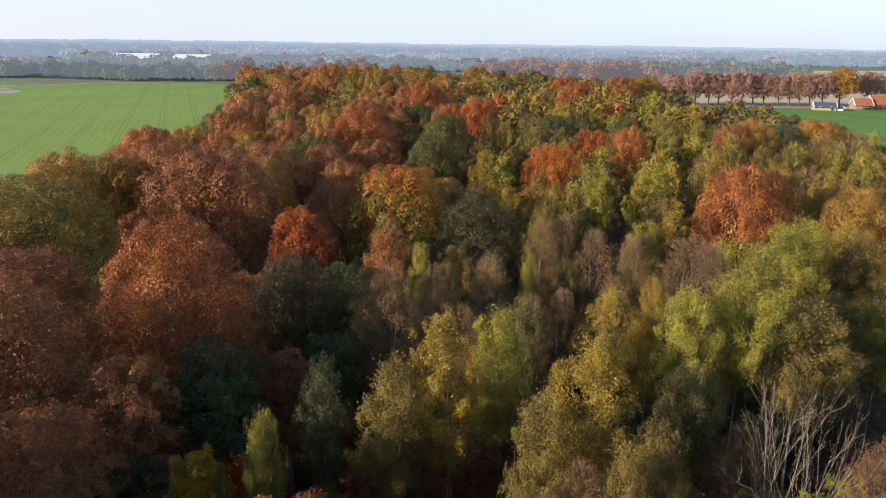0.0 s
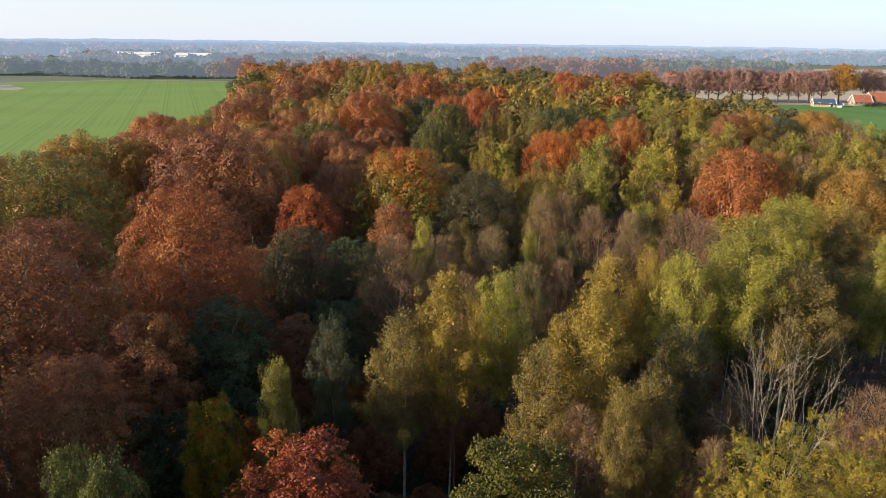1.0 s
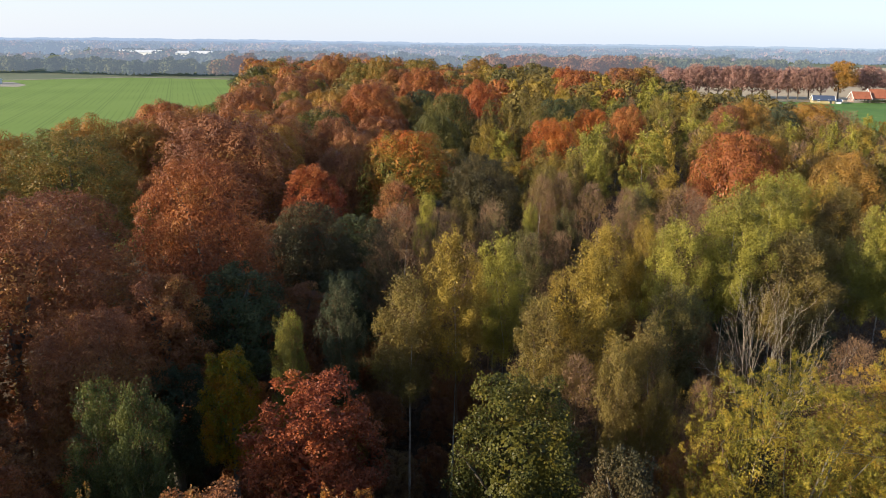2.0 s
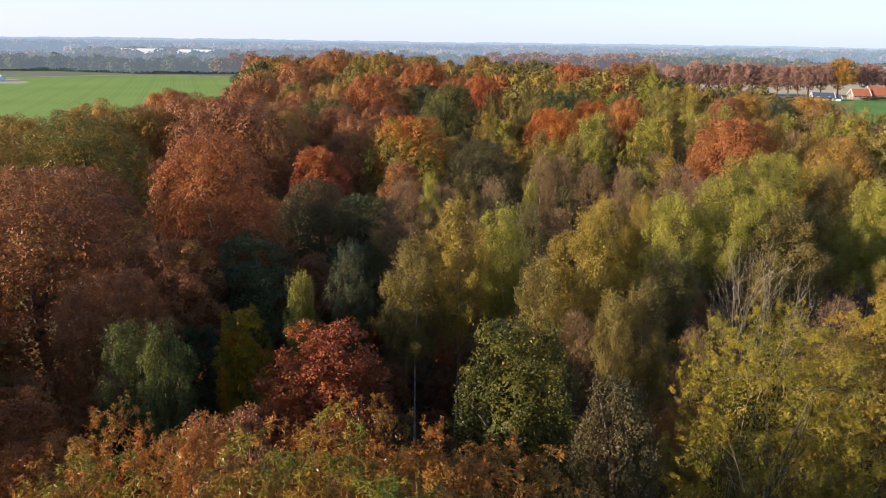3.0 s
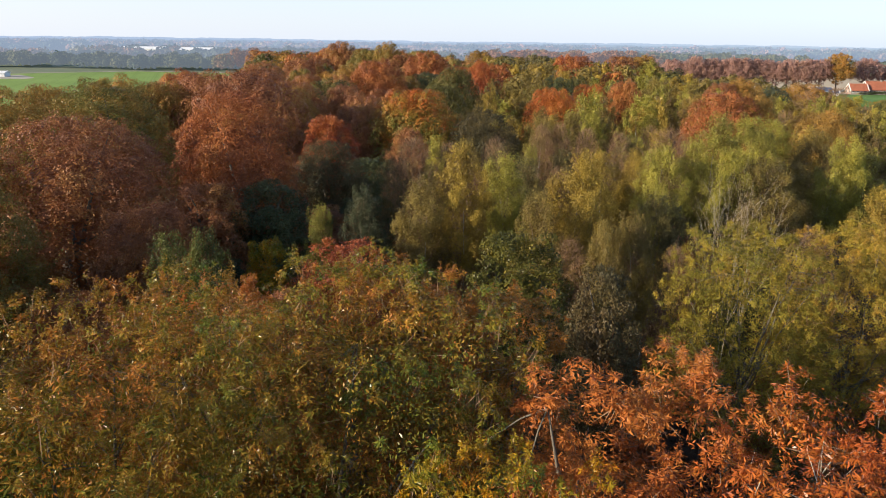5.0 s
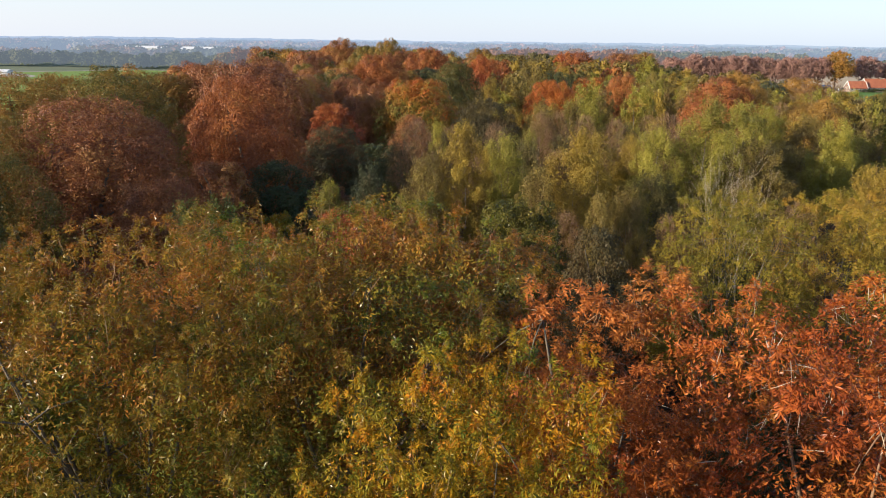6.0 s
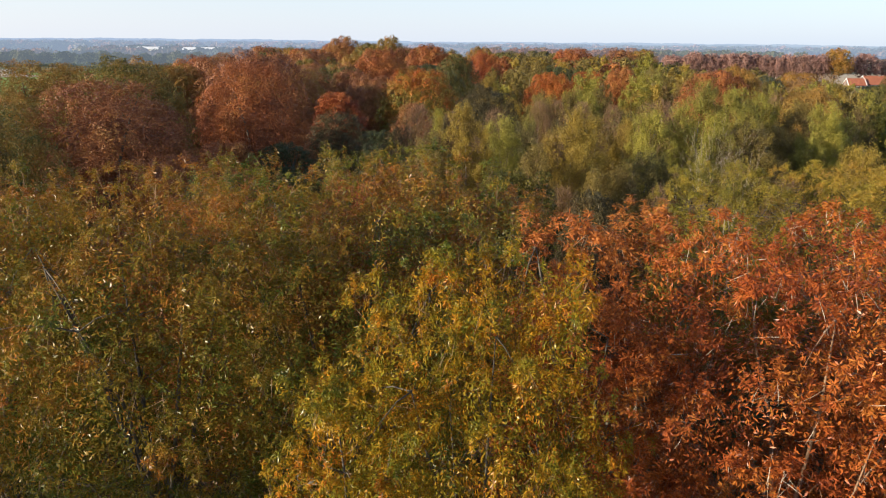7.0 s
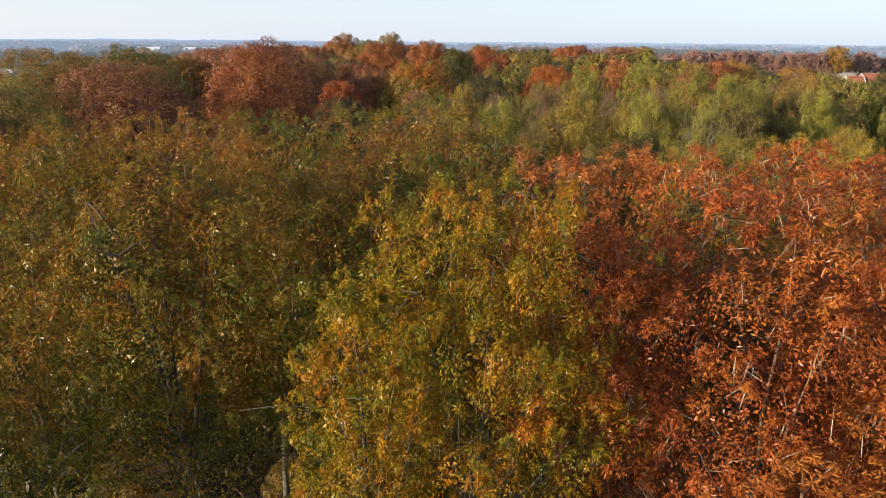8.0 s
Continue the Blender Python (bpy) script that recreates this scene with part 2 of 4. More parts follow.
def leaves(rng, base, axis, length, width, fold=.12, face=None, stray=.55, blunt=False):
    """Pointed leaves, folded along the midrib, from base along axis; face: the way that most of them turn to the light."""
    n = len(base)
    axis = unit(axis)
    side = unit(np.cross(axis, rng.normal(size=(n, 3)) * (stray if face is not None else 1) + (face if face is not None else 0)))
    up = np.cross(axis, side)
    ln = (length * rng.uniform(.7, 1.25, n))[:, None]
    w = (width * rng.uniform(.7, 1.25, n))[:, None]
    mid = base + axis * ln * .5 + up * ln * fold
    tip = base + axis * ln + up * ln * rng.uniform(-.12, .02, (n, 1))
    if blunt:
        return np.stack([base - side * w * .36, base + side * w * .42, tip + side * w * .5, tip - side * w * .4], axis=1)
    return np.stack([base, mid + side * w * .5, tip, mid - side * w * .5], axis=1)


def tube_into(bm, pts, radii, sides=6):
    """A tapered round limb along pts."""
    rings = []
    for i, p in enumerate(pts):
        a = Vector(pts[min(i + 1, len(pts) - 1)]) - Vector(pts[max(i - 1, 0)])
        q = a.to_track_quat("Z", "Y").to_matrix()
        rings.append([bm.verts.new(Vector(p) + q @ Vector((radii[i] * math.cos(k * math.tau / sides), radii[i] * math.sin(k * math.tau / sides), 0))) for k in range(sides)])
    for a, b in zip(rings, rings[1:]):
        for k in range(sides):
            bm.faces.new((a[k], a[(k + 1) % sides], b[(k + 1) % sides], b[k]))
    bm.faces.new(rings[-1])


def bm_mesh(name, bm, smooth=True):
    me = bpy.data.meshes.new(name)
    bm.to_mesh(me)
    bm.free()
    for f in me.polygons:
        f.use_smooth = smooth
    return me


def limb_path(rng, a, b, bend, n=5):
    a, b = np.array(a, float), np.array(b, float)
    pts = [a + (b - a) * s + np.array([0, 0, 1]) * math.sin(math.pi * s) * bend + rng.normal(size=3) * .12 * bend * (0 < s < 1) for s in np.linspace(0, 1, n)]
    return [tuple(p) for p in pts]


# ---- crowns ----
def core_layer(rng, radius, low, top, n, length, width):
    """Leaves deep in the crown, so that no sky or trunk shows through its heart."""
    z = low + (top - low) * np.array([.25, .45, .65])
    cs = np.stack([z * 0, z * 0, z], axis=1)
    return under_layer(rng, cs, radius * np.array([.6, .74, .66]), n, length, width)


def under_layer(rng, cs, rs, n, length, width):
    """The second layer of foliage, a little inside the skin, lying along it."""
    q, d = skin(rng, cs, rs * .84, n, .1, .8)
    ax = np.cross(d, rng.normal(size=(n, 3))) + np.array([0, 0, -.2])
    return leaves(rng, q, ax, length, width, .08, face=d, stray=.3)


def dome_lobes(rng, radius, low, top, count, square=2.0, size=(.2, .36), even=(.9, 1.04), flat=.5):
    """Boughs of a broad crown: centres and radii of the leafy lobes."""
    mid = low + (top - low) * .42
    hh = top - mid
    cs, rs = [], []
    for i in range(count):
        u = (i + .5) / count
        z = 1 - 1.55 * u
        a = i * 2.39996 + rng.uniform(-.35, .35)
        s = max(0, 1 - abs(z) ** square) ** (1 / square)
        rl = radius * rng.uniform(*size)
        k = rng.uniform(*even)
        d = hh if z > 0 else (mid - low) * .9
        cs.append((s * math.cos(a) * (radius - rl * .8) * k, s * math.sin(a) * (radius - rl * .8) * k, mid + z * (d - rl * .6) * k))
        rs.append(rl)
    # the crest, so that the crown is closed at its top
    for i in range(max(3, count // 9)):
        rl = radius * rng.uniform(*size) * .9
        k, a = flat * radius * math.sqrt((i + .3) / max(3, count // 9)), i * 2.39996
        cs.append((k * math.cos(a), k * math.sin(a), top - rl * rng.uniform(.8, 1.15) - .06 * k))
        rs.append(rl)
    return np.array(cs), np.array(rs)


def skin(rng, cs, rs, n, jitter, deep):
    """Points on the outer skin of a heap of balls, with the way out of each."""
    got, ways = [], []
    p = rs ** 2 / np.sum(rs ** 2)
    while sum(map(len, got)) < n:
        i = rng.choice(len(rs), n, p=p)
        d = unit(rng.normal(size=(n, 3)) + np.array([0, 0, .35]))
        r = rs[i] * (1 - np.abs(rng.normal(size=n)) * jitter * 1.6 + rng.normal(size=n) * jitter * .4)
        q = cs[i] + d * r[:, None]
        keep = np.ones(n, bool)
        if deep:
            keep = (np.linalg.norm(q[:, None, :] - cs[None], axis=2) / rs[None]).min(axis=1) > deep
        got.append(q[keep])
        ways.append(d[keep])
    return np.concatenate(got)[:n], np.concatenate(ways)[:n]


def dome_points(rng, cs, rs, n, tufts=0, size=.5, deep=.78):
    """Leaf points of a broad crown: on the lobes sit tufts, on the tufts the leaves, with gaps between."""
    if not tufts:
        return skin(rng, cs, rs, n, .07, .8)
    tc, td = skin(rng, cs, rs, tufts, .1, deep)
    tr = size * rng.uniform(.55, 1.3, tufts)
    i = rng.choice(tufts, n, p=tr ** 2 / np.sum(tr ** 2))
    d = unit(rng.normal(size=(n, 3)) * .8 + td[i] * .55 + np.array([0, 0, .25]))
    q = tc[i] + d * (tr[i] * (1 - np.abs(rng.normal(size=n)) * .25))[:, None] * np.array([1, 1, .85])
    return q, unit(d + td[i] * .5)


def oak_crown(seed, radius, low, top, lobes, n, length, width, tufts, size, under=.36):
    """Many small rounded boughs, close-set, each with its own lit and shaded side."""
    rng = np.random.default_rng(seed)
    cs, rs = dome_lobes(rng, radius, low, top, lobes, 2.2, (.13, .26) if tufts else (.15, .27), (.94, 1.04))
    q, d = dome_points(rng, cs, rs, n, tufts, size)
    out = unit(q - np.array([0, 0, low + (top - low) * .35]))
    ax = (d * .25 + rng.normal(size=(n, 3)) * .8 if tufts else np.cross(d, rng.normal(size=(n, 3)))) + np.array([0, 0, -.3])
    v = leaves(rng, q, ax, length, width, face=d * 1.0 + out * .6, stray=.42 if tufts else .3, blunt=True)
    return quads_mesh("oak_crown", np.concatenate([v, under_layer(rng, cs, rs, int(n * under), length * 1.5, width * 1.5), core_layer(rng, radius, low, top, n // 5, length * 2.4, width * 2.4)])), cs


def near_oak_crown(seed, radius, low, top, lobes, ends, each, leaf):
    """A crown seen close: long narrow leaves burst and droop in rosettes round the twig ends, the rosettes crowd on the boughs and leave shaded gaps between; the twigs are a mesh of their own."""
    rng = np.random.default_rng(seed)
    cs, rs = dome_lobes(rng, radius, low, top, lobes, 3.0, (.14, .27), (.8, 1.06), .66)
    q, d = dome_points(rng, cs, rs, ends, ends // 6, .36, .97)
    shoot = (rng.random(ends) < .16) & (d[:, 2] > .3)
    m = int(shoot.sum())
    rise = unit(np.array([0, 0, 1]) + d[shoot] * .35)
    q = np.concatenate([q, q[shoot] + rise * leaf * 1.3, q[shoot] + rise * leaf * 2.4])
    d = np.concatenate([d, rise, rise])
    size = np.concatenate([rng.uniform(.75, 1.2, ends), np.full(m, .85), np.full(m, .6)])
    s = np.repeat(size, each)
    tip = unit(d * .7 + np.array([0, 0, .6]) + rng.normal(size=d.shape) * .3)
    tt = np.repeat(tip, each, axis=0)
    round_about = unit(np.cross(tt, rng.normal(size=tt.shape)))
    way = unit(round_about + tt * rng.uniform(-.35, .8, (len(s), 1)) + np.array([0, 0, -.3]))
    base = np.repeat(q, each, axis=0) + tt * (rng.uniform(-.09, .05, len(s)) * s)[:, None] + way * .015
    v = leaves(rng, base, way + np.array([0, 0, -.2]), leaf * s, leaf * .21 * s, .14, face=tt * .8 + np.array([0, 0, .2]), stray=.6)
    crown = quads_mesh("oak_crown_near", np.concatenate([v, under_layer(rng, cs, rs * .86, ends * 4, .12, .034), under_layer(rng, cs, rs * .74, ends * 4, .12, .036), core_layer(rng, radius, low, top, ends * 3, .14, .045)]))
    k = len(q) // 3
    way = d[:k] * .8 + np.array([0, 0, .8]) + rng.normal(size=(k, 3)) * .35
    twigs = leaves(rng, q[:k] - unit(way) * .7, way, .75, .014, .02)
    return crown, cs, quads_mesh("oak_twigs", twigs)


def birch_crown(seed, radius, low, top, boughs, sprays, each, length, width, solid):
    """Steep boughs leave the stem and end on a pointed oval outline; along their outer ends hang small leafy sprays."""
    rng = np.random.default_rng(seed)
    s = (np.arange(boughs) + rng.uniform(.05, .95, boughs)) / boughs
    prof = (radius - .4) * np.interp(s, [0, .12, .34, .6, .82, 1], [.5, .86, 1.0, .94, .7, .3])
    a = np.arange(boughs) * 2.39996 + rng.uniform(-.7, .7, boughs)
    reach = prof * rng.uniform(.7, 1.14, boughs)
    lean = rng.normal(size=2) * .1 * radius
    zt = low + s * (top - low)
    tip = np.stack([reach * np.cos(a) + lean[0] * s, reach * np.sin(a) + lean[1] * s, zt], axis=1)
    root = np.stack([lean[0] * s * .6, lean[1] * s * .6, zt - reach * rng.uniform(.9, 1.5, boughs) - .3], axis=1)
    j = rng.choice(boughs, sprays, p=(reach + .35) / np.sum(reach + .35))
    f = rng.beta(2.6, 1.0, sprays)
    p = root[j] + (tip[j] - root[j]) * f[:, None] + rng.normal(size=(sprays, 3)) * (.06 + .05 * radius)
    p[:, 2] -= .22 * reach[j] * f ** 3
    way = unit((p - np.array([0, 0, low + (top - low) * .35])) * np.array([1, 1, .6]))
    size = rng.uniform(.6, 1.35, sprays) * (.14 + .075 * radius)
    i = np.repeat(np.arange(sprays), each)
    off = unit(rng.normal(size=(len(i), 3)) + way[i] * .5 + np.array([0, 0, .1])) * (size[i] * rng.random(len(i)) ** .4)[:, None] * np.array([1, 1, 1.3])
    q = p[i] + off
    ax = rng.normal(size=(len(q), 3)) * .8 + np.array([0, 0, -.6])
    v = leaves(rng, q, ax, length, width, face=way[i] * .7 + unit(off) * .6 + np.array([0, 0, .15]), stray=.5, blunt=True)
    n = sprays * each // (5 if solid else 14)
    k = rng.choice(boughs, n)
    g = root[k] + (tip[k] - root[k]) * rng.uniform(.3, .85, (n, 1)) + rng.normal(size=(n, 3)) * .1 * radius
    w = leaves(rng, g, rng.normal(size=(n, 3)) + np.array([0, 0, -.5]), length * 1.5, width * 1.5, blunt=True)
    return quads_mesh("birch_crown", np.concatenate([v, w])), tip[s < .93]


def twig_mesh(seed, radius, low, top, n, length, width):
    """Fine bare twigs that rise and spread round a slender crown."""
    rng = np.random.default_rng(seed)
    s = rng.random(n) ** .8
    prof = radius * np.clip(s * 2 + .3, 0, 1) * (1 - s) ** .45
    a = rng.uniform(0, math.tau, n)
    k = prof * np.sqrt(rng.random(n))
    q = np.stack([k * np.cos(a), k * np.sin(a), low + s * (top - low) * .95], axis=1)
    ax = np.stack([np.cos(a) * .7, np.sin(a) * .7, np.full(n, 1.0)], axis=1) + rng.normal(size=(n, 3)) * .5
    return quads_mesh("birch_twigs", leaves(rng, q, ax, length, width, .03))


def oak_wood(seed, low, top, lobes, thick, limbs, twigs=0):
    """Trunk and limbs as meshes of their own; the limbs reach for the boughs."""
    rng = np.random.default_rng(seed)
    fork = low + (top - low) * .22
    bm = bmesh.new()
    lean = rng.normal(size=2) * .25
    tube_into(bm, [(0, 0, -.2), (0, 0, .5), (lean[0] * .4, lean[1] * .4, fork * .5), (lean[0], lean[1], fork), (lean[0] * 1.3, lean[1] * 1.3, low + (top - low) * .52)],
              [thick * 1.5, thick * 1.05, thick * .9, thick * .75, thick * .2], 8)
    trunk = bm_mesh("trunk", bm)
    made = []
    order = rng.permutation(len(lobes))[:limbs]
    for i in order:
        b = lobes[i]
        z0 = fork * rng.uniform(.85, 1.25)
        bm = bmesh.new()
        path = limb_path(rng, (lean[0], lean[1], min(z0, b[2])), b, .5)
        tube_into(bm, path, [thick * .45, thick * .36, thick * .27, thick * .18, thick * .07], 6)
        for _ in range(twigs):
            j = rng.integers(1, 5)
            e = np.array(path[j]) + rng.normal(size=3) * np.array([.9, .9, .5]) + (b - np.array(path[0])) * .08
            e[2] = min(e[2], top - 1.2)
            tube_into(bm, limb_path(rng, path[j], e, .15, 4), [thick * .12, thick * .09, thick * .06, thick * .02], 4)
        made.append(bm_mesh("limb", bm))
    return trunk, made


def birch_wood(seed, low, top, plumes, thick, limbs):
    rng = np.random.default_rng(seed)
    bm = bmesh.new()
    w = rng.normal(size=4) * .3
    tube_into(bm, [(0, 0, -.2), (w[0] * .5, w[1] * .5, top * .3), (w[0], w[1], top * .6), (w[2], w[3], top * .86)], [thick * 1.2, thick * .9, thick * .55, thick * .12], 7)
    trunk = bm_mesh("trunk", bm)
    made = []
    for i in rng.permutation(len(plumes))[:limbs]:
        b = plumes[i]
        bm = bmesh.new()
        tube_into(bm, limb_path(rng, (w[0] * .8, w[1] * .8, max(1.5, b[2] - rng.uniform(2, 3.5))), b, .3, 4), [thick * .4, thick * .3, thick * .2, thick * .06], 5)
        made.append(bm_mesh("limb", bm))
    return trunk, made


def avenue_model(seed):
    """A roadside oak with a stout clear trunk and a broad, thin crown."""
    crown, cs = oak_crown(seed, 6.5, 3.6, 16.0, 60, 5200, .34, .24, 420, .75, .3)
    trunk, ls = oak_wood(seed, 4.5, 16.0, cs, .32, 6)
    return trunk, ls, crown, None, 6.5, 16.0


# Each model: (trunk mesh, limb meshes, crown mesh, twig mesh or None, radius, height)
def oak_model(seed, radius, height, low, lobes, n, length, width, limbs, tufts, size):
    crown, cs = oak_crown(seed, radius, low, height, lobes, n, length, width, tufts, size)
    trunk, ls = oak_wood(seed, low, height, cs, .3, limbs)
    return trunk, ls, crown, None, radius, height


def near_oak_model(seed, radius, height, low, lobes, ends, each, leaf):
    crown, cs, twigs = near_oak_crown(seed, radius, low, height, lobes, ends, each, leaf)
    trunk, ls = oak_wood(seed, low, height * .93, cs * np.array([.9, .9, .97]), .2, 12, 8)
    return trunk, ls, crown, twigs, radius, height


def birch_model(seed, radius, height, low, plumes, strands, each, length, width, limbs, twigs=0, tl=.9, tw=.03):
    crown, c = birch_crown(seed, radius, low, height, plumes, strands, each, length, width, twigs < 800)
    trunk, ls = birch_wood(seed, low, height, c, .085, limbs)
    return trunk, ls, crown, twig_mesh(seed + 1, radius * (1.0 if twigs > 750 else .92), low * .7, height * (1.0 if twigs > 750 else .97), twigs, tl, tw) if twigs else None, radius, height


MODELS = {
    "oak_near": [near_oak_model(s, 5.0, 21.0, 7.0, 92, 3300, 22, .14) for s in (11, 12)],
    "oak_broad": [near_oak_model(s, 6.0, 21.0, 7.0, 112, 4600, 20, .118) for s in (15, 16)],
    "oak_small": [near_oak_model(s, 2.5, 19.0, 8.5, 64, 1250, 22, .135) for s in (17, 18)],
    "oak_slim": [oak_model(s, 2.7, 17.0, 8.0, 60, 17000, .088, .056, 4, 460, .3) for s in (24, 25)],
    "oak_mid": [oak_model(s, 5.0, 20.0, 7.0, 100, 36000, .092, .058, 4, 1000, .38) for s in (21, 22, 23)],
    "oak_far": [oak_model(s, 6.0, 20.0, 7.5, 70, 20000, .135, .095, 1, 0, .4) for s in (31, 32, 33)],
    "oak_vfar": [oak_model(s, 6.5, 20.0, 6.0, 56, 12000, .19, .14, 0, 0, .48) for s in (41, 42)],
    "avenue": [avenue_model(s) for s in (101, 102, 103)],
    "birch_mid": [birch_model(s, 3.0, 19.0, 12.0, 56, 320, 105, .068, .045, 4, 500, .9, .012) for s in (51, 52, 53, 54)],
    "birch_far": [birch_model(s, 3.5, 19.0, 10.0, 50, 200, 75, .115, .08, 1) for s in (61, 62, 63)],
    "birch_vfar": [birch_model(s, 4.0, 19.0, 9.0, 40, 140, 64, .18, .125, 0) for s in (71, 72)],
    "twiggy_mid": [birch_model(s, 3.0, 18.5, 11.0, 44, 280, 30, .068, .045, 6, 3600, .7, .012) for s in (81, 82)],
    "twiggy_far": [birch_model(s, 3.2, 18.5, 10.0, 40, 150, 26, .13, .09, 1, 1000, 1.0, .03) for s in (91, 92)],
}

WORDS = {
    "red_oak": "tall red oak with orange-red autumn leaves",
    "rust": "broad oak with rust-coloured orange-brown autumn leaves",
    "lime_oak": "oak with dull yellow-green leaves",
    "crimson": "maple-like tree with bright crimson autumn leaves",
    "orange": "round oak crown with glowing orange leaves",
    "brown_oak": "broad oak with rusty brown autumn leaves",
    "purple_oak": "roadside oak with purple-brown leaves, paled by painted haze",
    "moss_oak": "dark green oak with a yellow lit top put into the colour",
    "golden": "oak crown turning golden brown at its top",
    "olive": "oak with olive green leaves turning brown",
    "turning": "broad oak with olive, yellow and brown leaves",
    "russet": "broad oak with russet, orange and olive leaves",
    "yellow_oak": "oak with yellow, green and orange leaves",
    "two_tone": "oak with an orange top and still green lower boughs",
    "dusky_oak": "shaded oak with dull dark olive-brown leaves",
    "green_oak": "leafy oak still mostly green in autumn",
    "dark_green": "dense dark green tree in the wood",
    "birch_green": "slender birch with drooping yellow-green leaves",
    "birch_dark": "birch with dark green leaves, its lit tip put into the colour",
    "birch_yellow": "slender birch with drooping yellow leaves",
    "birch_olive": "birch with dull olive green thinning leaves",
    "birch_dull": "birch with dull olive leaves, shade put into their dark colour",
    "birch_brown": "thin birch, half bare, with brown twigs",
    "willow": "grey-green willow with fine hanging leaves",
}


def dress(ob, mat):
    ob.material_slots[0].link = "OBJECT"
    ob.material_slots[0].material = mat


COUNT = [0]


def tree(kind, leaf, x, y, top, radius, turn=None, group="", fine=80, reach=200):
    """One tree: an empty at its foot with trunk, limbs and crown."""
    d = math.hypot(x, y + 10)
    if kind == "avenue":
        model = "avenue"
    elif kind == "near":
        model = "oak_broad" if radius > 5.7 else "oak_near" if radius > 3.2 else "oak_small"
    elif kind == "oak" and radius < 3.5 and d < fine:
        model = "oak_slim"
    else:
        model = kind + ("_mid" if d < fine else "_far" if d < reach or kind == "twiggy" else "_vfar")
    COUNT[0] += 1
    pool = MODELS[model]
    trunk, limbs, crown, twigs, r0, h0 = pool[COUNT[0] % len(pool)]
    birch = kind in ("birch", "twiggy")
    name = "birch_tree" if birch and leaf != "willow" else "willow_tree" if leaf == "willow" else "oak_tree" if "oak" in leaf or leaf in ("olive", "turning", "russet", "golden", "orange", "two_tone") else "broadleaf_tree"
    root = new(name)
    root.empty_display_size = .5
    tagged(root, WORDS[leaf], "tree", group or "trees of the wood")
    if turn is None:
        turn = (COUNT[0] * 137.5) % 360
    root.matrix_world = pose(x, y, 0, 0, 0, turn) @ Matrix.Diagonal((radius / r0, radius / r0, top / h0, 1))
    bark = BIRCH_BARK if birch else BARK
    if kind == "twiggy" and COUNT[0] % 3:
        bark = TWIG
    for nm, me, mat in [("trunk", trunk, bark)] + [("limb", lm, TWIG if birch or leaf == "red_oak" else bark) for lm in limbs] + [("crown", crown, LEAF[leaf])] + ([("spray", twigs, PALE_BARK if leaf == "red_oak" else TWIG)] if twigs else []):
        if not me.materials:
            me.materials.append(mat)
        ob = new(nm, me)
        ob.parent = root
        dress(ob, mat)
        if nm == "spray":
            tagged(ob, kind="stuff")
    PLACED.append((x, y, radius))
    return root


PLACED = []


def shrub(leaf, x, y, top, radius):
    """A bush: short stem and a low crown."""
    COUNT[0] += 1
    trunk, limbs, crown, twigs, r0, h0 = MODELS["oak_vfar"][COUNT[0] % 2]
    root = new("shrub")
    root.empty_display_size = .3
    tagged(root, "shaded shrub with " + ("rusty brown" if leaf == "brown_oak" else "thin brown" if leaf == "birch_brown" else "dull green") + " leaves below the trees", "shrub", "shrubs below the trees")
    root.matrix_world = pose(x, y, -top * .2, 0, 0, (COUNT[0] * 97) % 360) @ Matrix.Diagonal((radius / r0, radius / r0, top * 1.2 / h0, 1))
    for nm, me, mat in (("stem", trunk, BARK), ("crown", crown, LEAF[leaf])):
        if not me.materials:
            me.materials.append(mat)
        ob = new(nm, me)
        ob.parent = root
        dress(ob, mat)


# ---- ground and fields ----
def sheet(name, corners, z, mat, label, category, cuts=0):
    bm = bmesh.new()
    f = bm.faces.new([bm.verts.new((x, y, z)) for x, y in corners])
    if f.normal.z < 0:
        f.normal_flip()
    me = bm_mesh(name, bm, False)
    me.materials.append(mat)
    return tagged(new(name, me), label, category, kind="structure")


ring = [(4800 * math.cos(a), 4800 * math.sin(a)) for a in np.linspace(0, math.tau, 48, endpoint=False)]
sheet("ground", ring, 0, MEADOW, "flat farmland of rough green and brown grass", "ground")
WEST = [(-20, -120), (-19, -10), (-20, 10), (-38, 24), (-48, 62), (-49, 110), (-55, 165), (-68, 225), (-84, 300), (-112, 400)]
WOOD_EDGE = WEST + [(-60, 430), (60, 430), (112, 400), (96, 270), (104, 190), (112, 150), (118, 90), (125, -120)]
sheet("forest_floor", WOOD_EDGE, .06, LITTER, "dark forest floor covered in fallen leaves", "ground")
sheet("field_crop", ([(-600, -120)] + WEST + [(-150, 560), (-250, 575), (-330, 500), (-420, 480)])[::-1], .05, CROP, "bright green field of young crop with wheel tracks", "field")
sheet("field_pasture", [(112, 60), (112, 150), (104, 190), (96, 270), (112, 400), (232, 408), (420, 418), (420, 60)], .05, PASTURE, "short green pasture beside the farm", "field")
sheet("field_stubble", [(105, 426), (232, 420), (480, 432), (560, 640), (120, 620)], .05, STUBBLE, "pale sandy stubble field behind the tree row", "field")
sheet("field_sand", [(430, 830), (1400, 900), (1500, 1250), (520, 1080)], .05, STUBBLE, "pale bare field in the distance", "field")
sheet("track", [(100, 418), (232, 411), (440, 420), (440, 425), (232, 416), (100, 423)], .08, TRACK, "pale track running along the tree row", "track")

